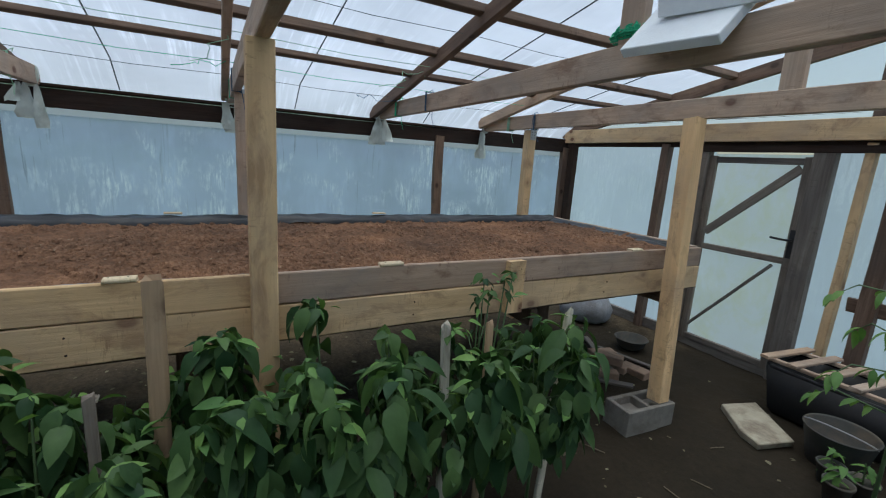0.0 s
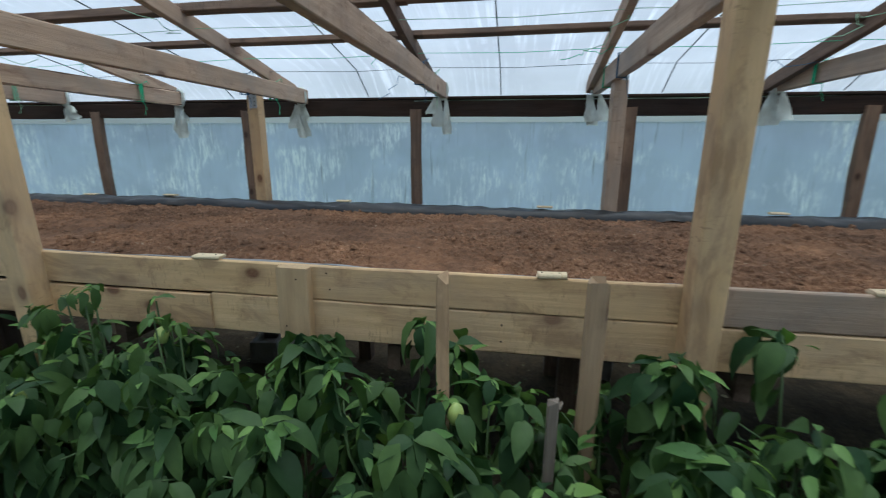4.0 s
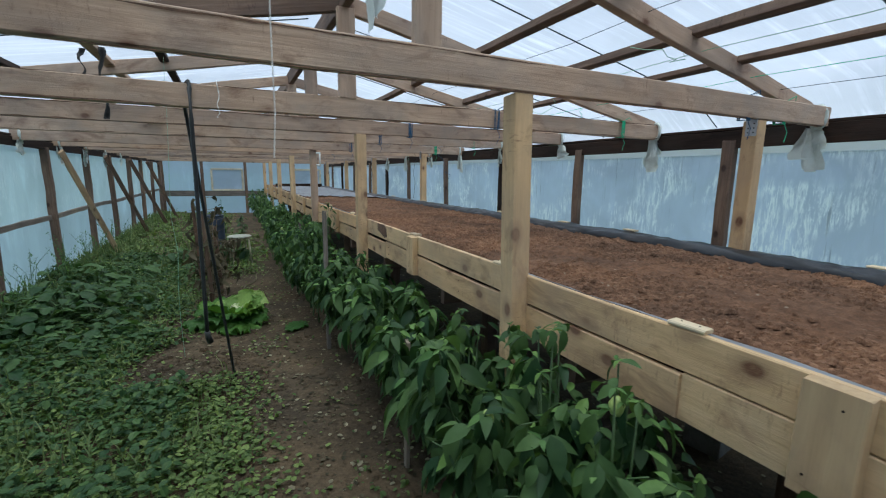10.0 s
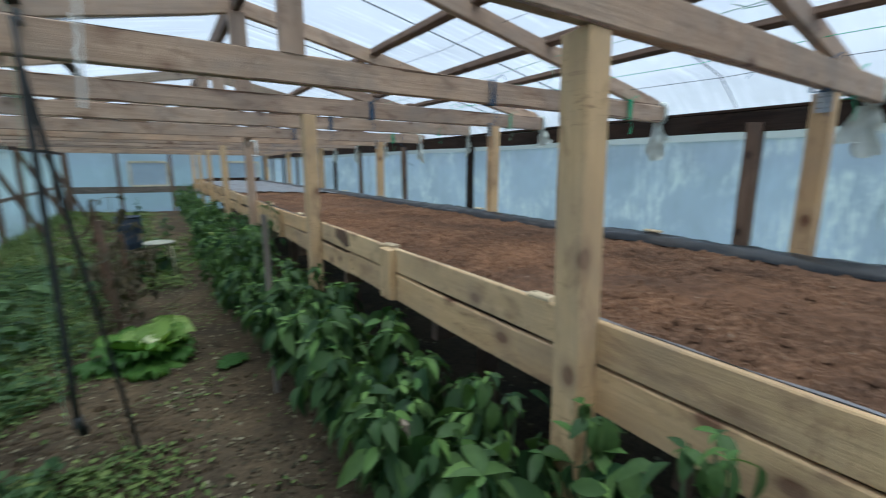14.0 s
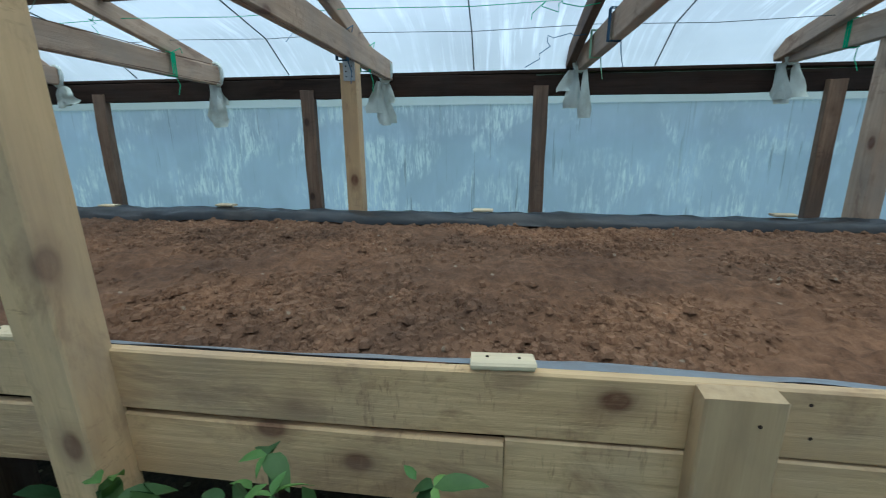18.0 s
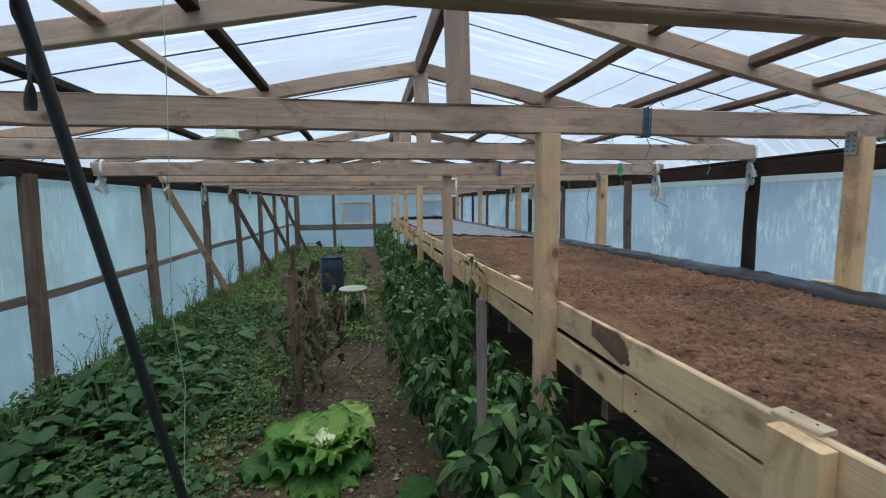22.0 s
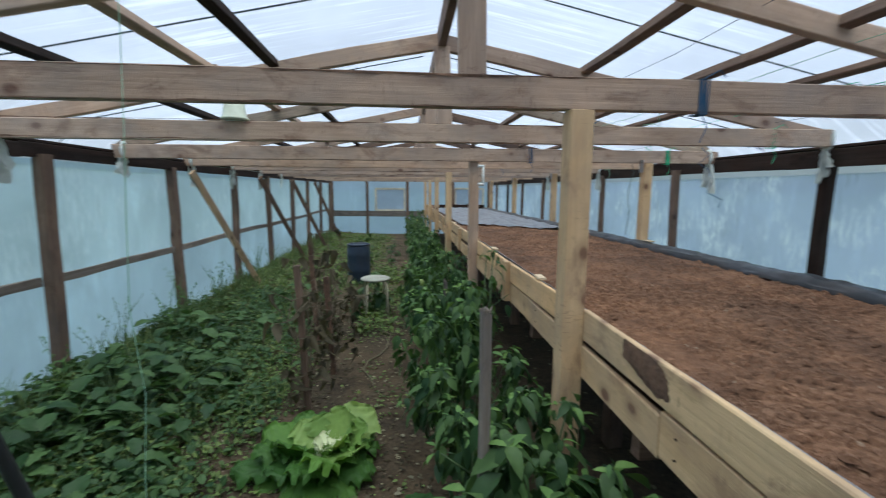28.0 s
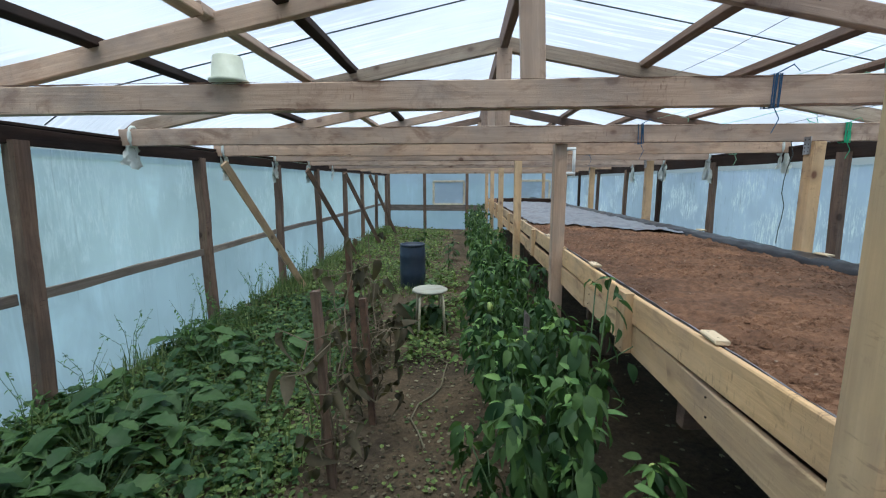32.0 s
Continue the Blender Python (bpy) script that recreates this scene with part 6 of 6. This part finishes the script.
for k in range(26):
    a0 = rr.uniform(0, 6.28)
    ry_, rz_ = rr.uniform(0.02, 0.045), rr.uniform(0.015, 0.035)
    cx = rr.uniform(-0.05, 0.05)
    tube_bm([(cx + 0.012 * nz(k, j), ry_ * math.cos(a0 + j * 0.785), 0.038 + rz_ * math.sin(a0 + j * 0.785)) for j in range(9)], 0.0035, 4, 1, bm, False)
    tube_bm([(-0.085 + rr.uniform(-.01, .01), ry_ * math.cos(a0) * .6, 0.03 + rz_ * .6 * math.sin(a0)), (0.0, ry_ * math.cos(a0), 0.035 + rz_ * math.sin(a0)), (0.085, ry_ * math.cos(a0) * .6, 0.03 + rz_ * .6 * math.sin(a0))], 0.0035, 4, 1, bm, False)
tagged(part("coil", bm, GREENTWINE, tw, m=Matrix.Translation((-0.46, -3.78, zt + 0.002))), kind="stuff")


# ---- film scraps knotted round the tie beam ends ----
def film_knot(x, y, z, seed, side):
    r = random.Random(seed)
    t = thing("film_scrap", (x, y, z), "crumpled translucent film knotted round a beam end", "plastic film", "film knots on the beams")
    bm = bmesh.new()
    for lobe in range(r.randrange(3, 5)):
        ln = r.uniform(0.12, 0.30)
        w = r.uniform(0.035, 0.085)
        a = r.uniform(-0.8, 0.8)
        ox, oy = r.uniform(-.03, .03), r.uniform(-.06, .06)
        vs = []
        for i in range(7):
            u = i / 6
            ww = w * (0.25 + 0.9 * u) * (1 - 0.25 * (u > 0.9))
            row = []
            for j in range(5):
                v = j / 4 - 0.5
                row.append(bm.verts.new((ox + 0.03 * nz(u * 5, v * 7, seed + lobe) + side * 0.01, oy + ww * v * 2 * math.cos(a) + 0.05 * u * math.sin(a * 3 + lobe), -ln * u + 0.012 * nz(v * 9, u * 3, lobe + seed))))
            vs.append(row)
        for i in range(6):
            for j in range(4):
                bm.faces.new((vs[i][j], vs[i + 1][j], vs[i + 1][j + 1], vs[i][j + 1]))
    part("tail", bm, BAGFILM, t, m=Matrix.Translation((x, y, z)), smooth=True)
    wrap = bmesh.new()
    ring = []
    for i in range(15):
        a = 2 * math.pi * i / 14
        ring.append(Vector((x - side * 0.01 + 0.012 * nz(i, seed), y + 0.040 * math.cos(a), z + 0.065 + (H_TIE / 2 + 0.012) * math.sin(a))))
    tube_bm(ring, 0.014, 6, 1, wrap)
    part("wrap", wrap, BAGFILM, t, smooth=True)


for k, y in enumerate(TRUSS_Y[:13]):
    z = tie_z(y)
    film_knot(2.36, y, z, 200 + k, 1)
    film_knot(-3.24, y, z, 300 + k, -1)

film_knot(-0.66, 0.055, 2.29, 777, 1)

# ---- twine wound round the beams ----
def winding(x, y, mat, label, turns, seed):
    r = random.Random(seed)
    t = thing("twine_wrap", (x, y, tie_z(y)), label, "twine", "twine on the beams")
    bm = bmesh.new()
    z = tie_z(y) + H_TIE / 2
    hw, hh = 0.028, H_TIE / 2 + 0.006
    for k in range(turns):
        ox = r.uniform(-0.02, 0.02)
        pts = [(x + ox + r.uniform(-.006, .006), y - hw, z - hh), (x + ox + r.uniform(-.006, .006), y - hw, z + hh), (x + ox, y + hw, z + hh), (x + ox, y + hw, z - hh), (x + ox + 0.004, y - hw, z - hh)]
        tube_bm(pts, 0.0028, 4, 1, bm)
    tube_bm([(x, y - hw, z - hh), (x + 0.02, y - hw - 0.01, z - hh - 0.05), (x - 0.01, y - hw - 0.015, z - hh - 0.11)], 0.0025, 4, 1, bm)
    tube_bm([(x, y - hw, z + hh), (x + 0.05, y - hw - 0.02, z + hh + 0.03), (x + 0.09, y - hw, z + hh + 0.01)], 0.0025, 4, 1, bm)
    tagged(part("cord", bm, mat, t), kind="stuff")


for k, y in enumerate(TRUSS_Y[:10]):
    winding(1.90 + 0.05 * nz(k, 2), y, GREENTWINE if k % 3 else PALETWINE, "green twine wound round a tie beam", 9, 400 + k)
    winding((1.52, 1.30, 1.45, 1.50, 1.52, 0.62, 0.45, 0.55, 0.5, 0.5)[k], y, BLUETWINE, "dark blue twine wound round a tie beam", 7, 500 + k)

# ---- wires along the east roof slope ----
for k, (x, dz, mat) in enumerate(((1.15, 0.10, PALETWINE), (1.62, 0.09, GREENTWINE), (1.95, 0.06, WIREM), (0.72, 0.06, WIREM))):
    for a, b in zip(TRUSS_Y[:9], TRUSS_Y[1:10]):
        t = thing("training_wire", (x, a, roof_z(x) - dz), "thin wire strung between trusses below the roof", "wire", "wires below the roof")
        z0 = roof_z(x) - dz
        part("wire", tube_bm([(x + 0.02 * nz(a, k), a, z0), (x + 0.01, (a + b) / 2, z0 - 0.012), (x + 0.02 * nz(b, k), b, z0)], 0.0018, 4), mat, t)

# ---- silvery black sheet on the far part of the bed ----
sheet = thing("cover_sheet", (1.0, 9.5, 1.06), "wrinkled shiny dark film sheet spread over the far bed", "plastic sheet")


def sheet_f(u, v):
    y = 6.1 + 6.5 * v + 1.1 * (1 - u) ** 1.5 * (1 - v)
    x = 0.10 + (BED_E - 0.16) * u
    return (x, y, soil_z(x, y) + 0.022 + 0.02 * abs(nz(x * 3, y * 2, 4)) + 0.012 * nz(x * 11, y * 7, 2))


part("film", grid_mesh("film", 40, 110, sheet_f, GREYFILM), GREYFILM, sheet)
beam("bed_rim_board", (0.1, 12.7, 1.12), (BED_E - 0.05, 12.7, 1.12), 0.04, 0.10, DARK, bed)

# bark edge left on the bed front
def bark_f(u, v):
    y = 1.855 + 0.275 * u + 0.012 * nz(v * 5, u * 3)
    low = 0.958 + 0.062 * u + 0.006 * nz(u * 9, 2)
    z = low + (1.0795 - low) * v
    return (0.0005 - 0.009 * math.sin(math.pi * min(1, 0.15 + 0.75 * v)) * math.sin(math.pi * min(1, max(0, 0.06 + 0.9 * u))) - 0.003 * abs(nz(u * 22, v * 12, 5)), y, z)


bm = grid_bm(30, 12, bark_f)
part("bark", bm, BARK, bed, "dark bark left on a plank")

# a fallen leaf and a cord on the path
t = thing("fallen_leaf", (-0.68, 2.66, 0), "large pale green torn leaf lying on the path", "leaf")
part("blade", ruffled_leaf(0.25, 0.20, 0.08, LETTUCE, 5, 1.3), None, t, m=leaf_pose((-0.76, 2.60, 0.03), 0.8, 0.02, 0, 1))
hose = thing("hose", (-0.75, 5.0, 0), "thin pale cord lying coiled on the path", "cord")
part("cord", tube_bm([(-0.97, 4.10, 0.012), (-1.03, 4.28, 0.014), (-1.09, 4.42, 0.012), (-1.06, 4.61, 0.014), (-0.97, 4.74, 0.012), (-0.91, 4.89, 0.014), (-0.90, 5.12, 0.012), (-0.88, 5.32, 0.014), (-0.96, 5.40, 0.02), (-1.0, 5.30, 0.014)], 0.006, 6), LITTER, hose)

# ---- loose ends of twine under the east roof ----
for k in range(16):
    rr = random.Random(600 + k)
    y0 = TRUSS_Y[1 + k % 8] + 0.052
    x0, dz = ((1.15, 0.105), (1.62, 0.095), (1.95, 0.065))[k % 3]
    x0 += rr.uniform(-0.15, 0.15)
    z0 = roof_z(x0) - 0.121
    t = thing("loose_twine", (x0, y0, z0), "loose curling end of green twine below the roof film" if k % 3 else "loose curling end of dark cord below the roof film", "twine", "loose twine below the roof")
    pts = [Vector((x0, y0, z0))]
    for j in range(9):
        step = Vector((rr.uniform(-.06, .06), rr.uniform(-.02, .09), rr.uniform(-.05, .035)))
        q = pts[-1] + step
        q.z = min(q.z, roof_z(q.x) - 0.02)
        pts.append(q)
    part("cord", tube_bm(pts, 0.0022, 4), (PALETWINE, GREENTWINE, BLUETWINE)[k % 3], t)
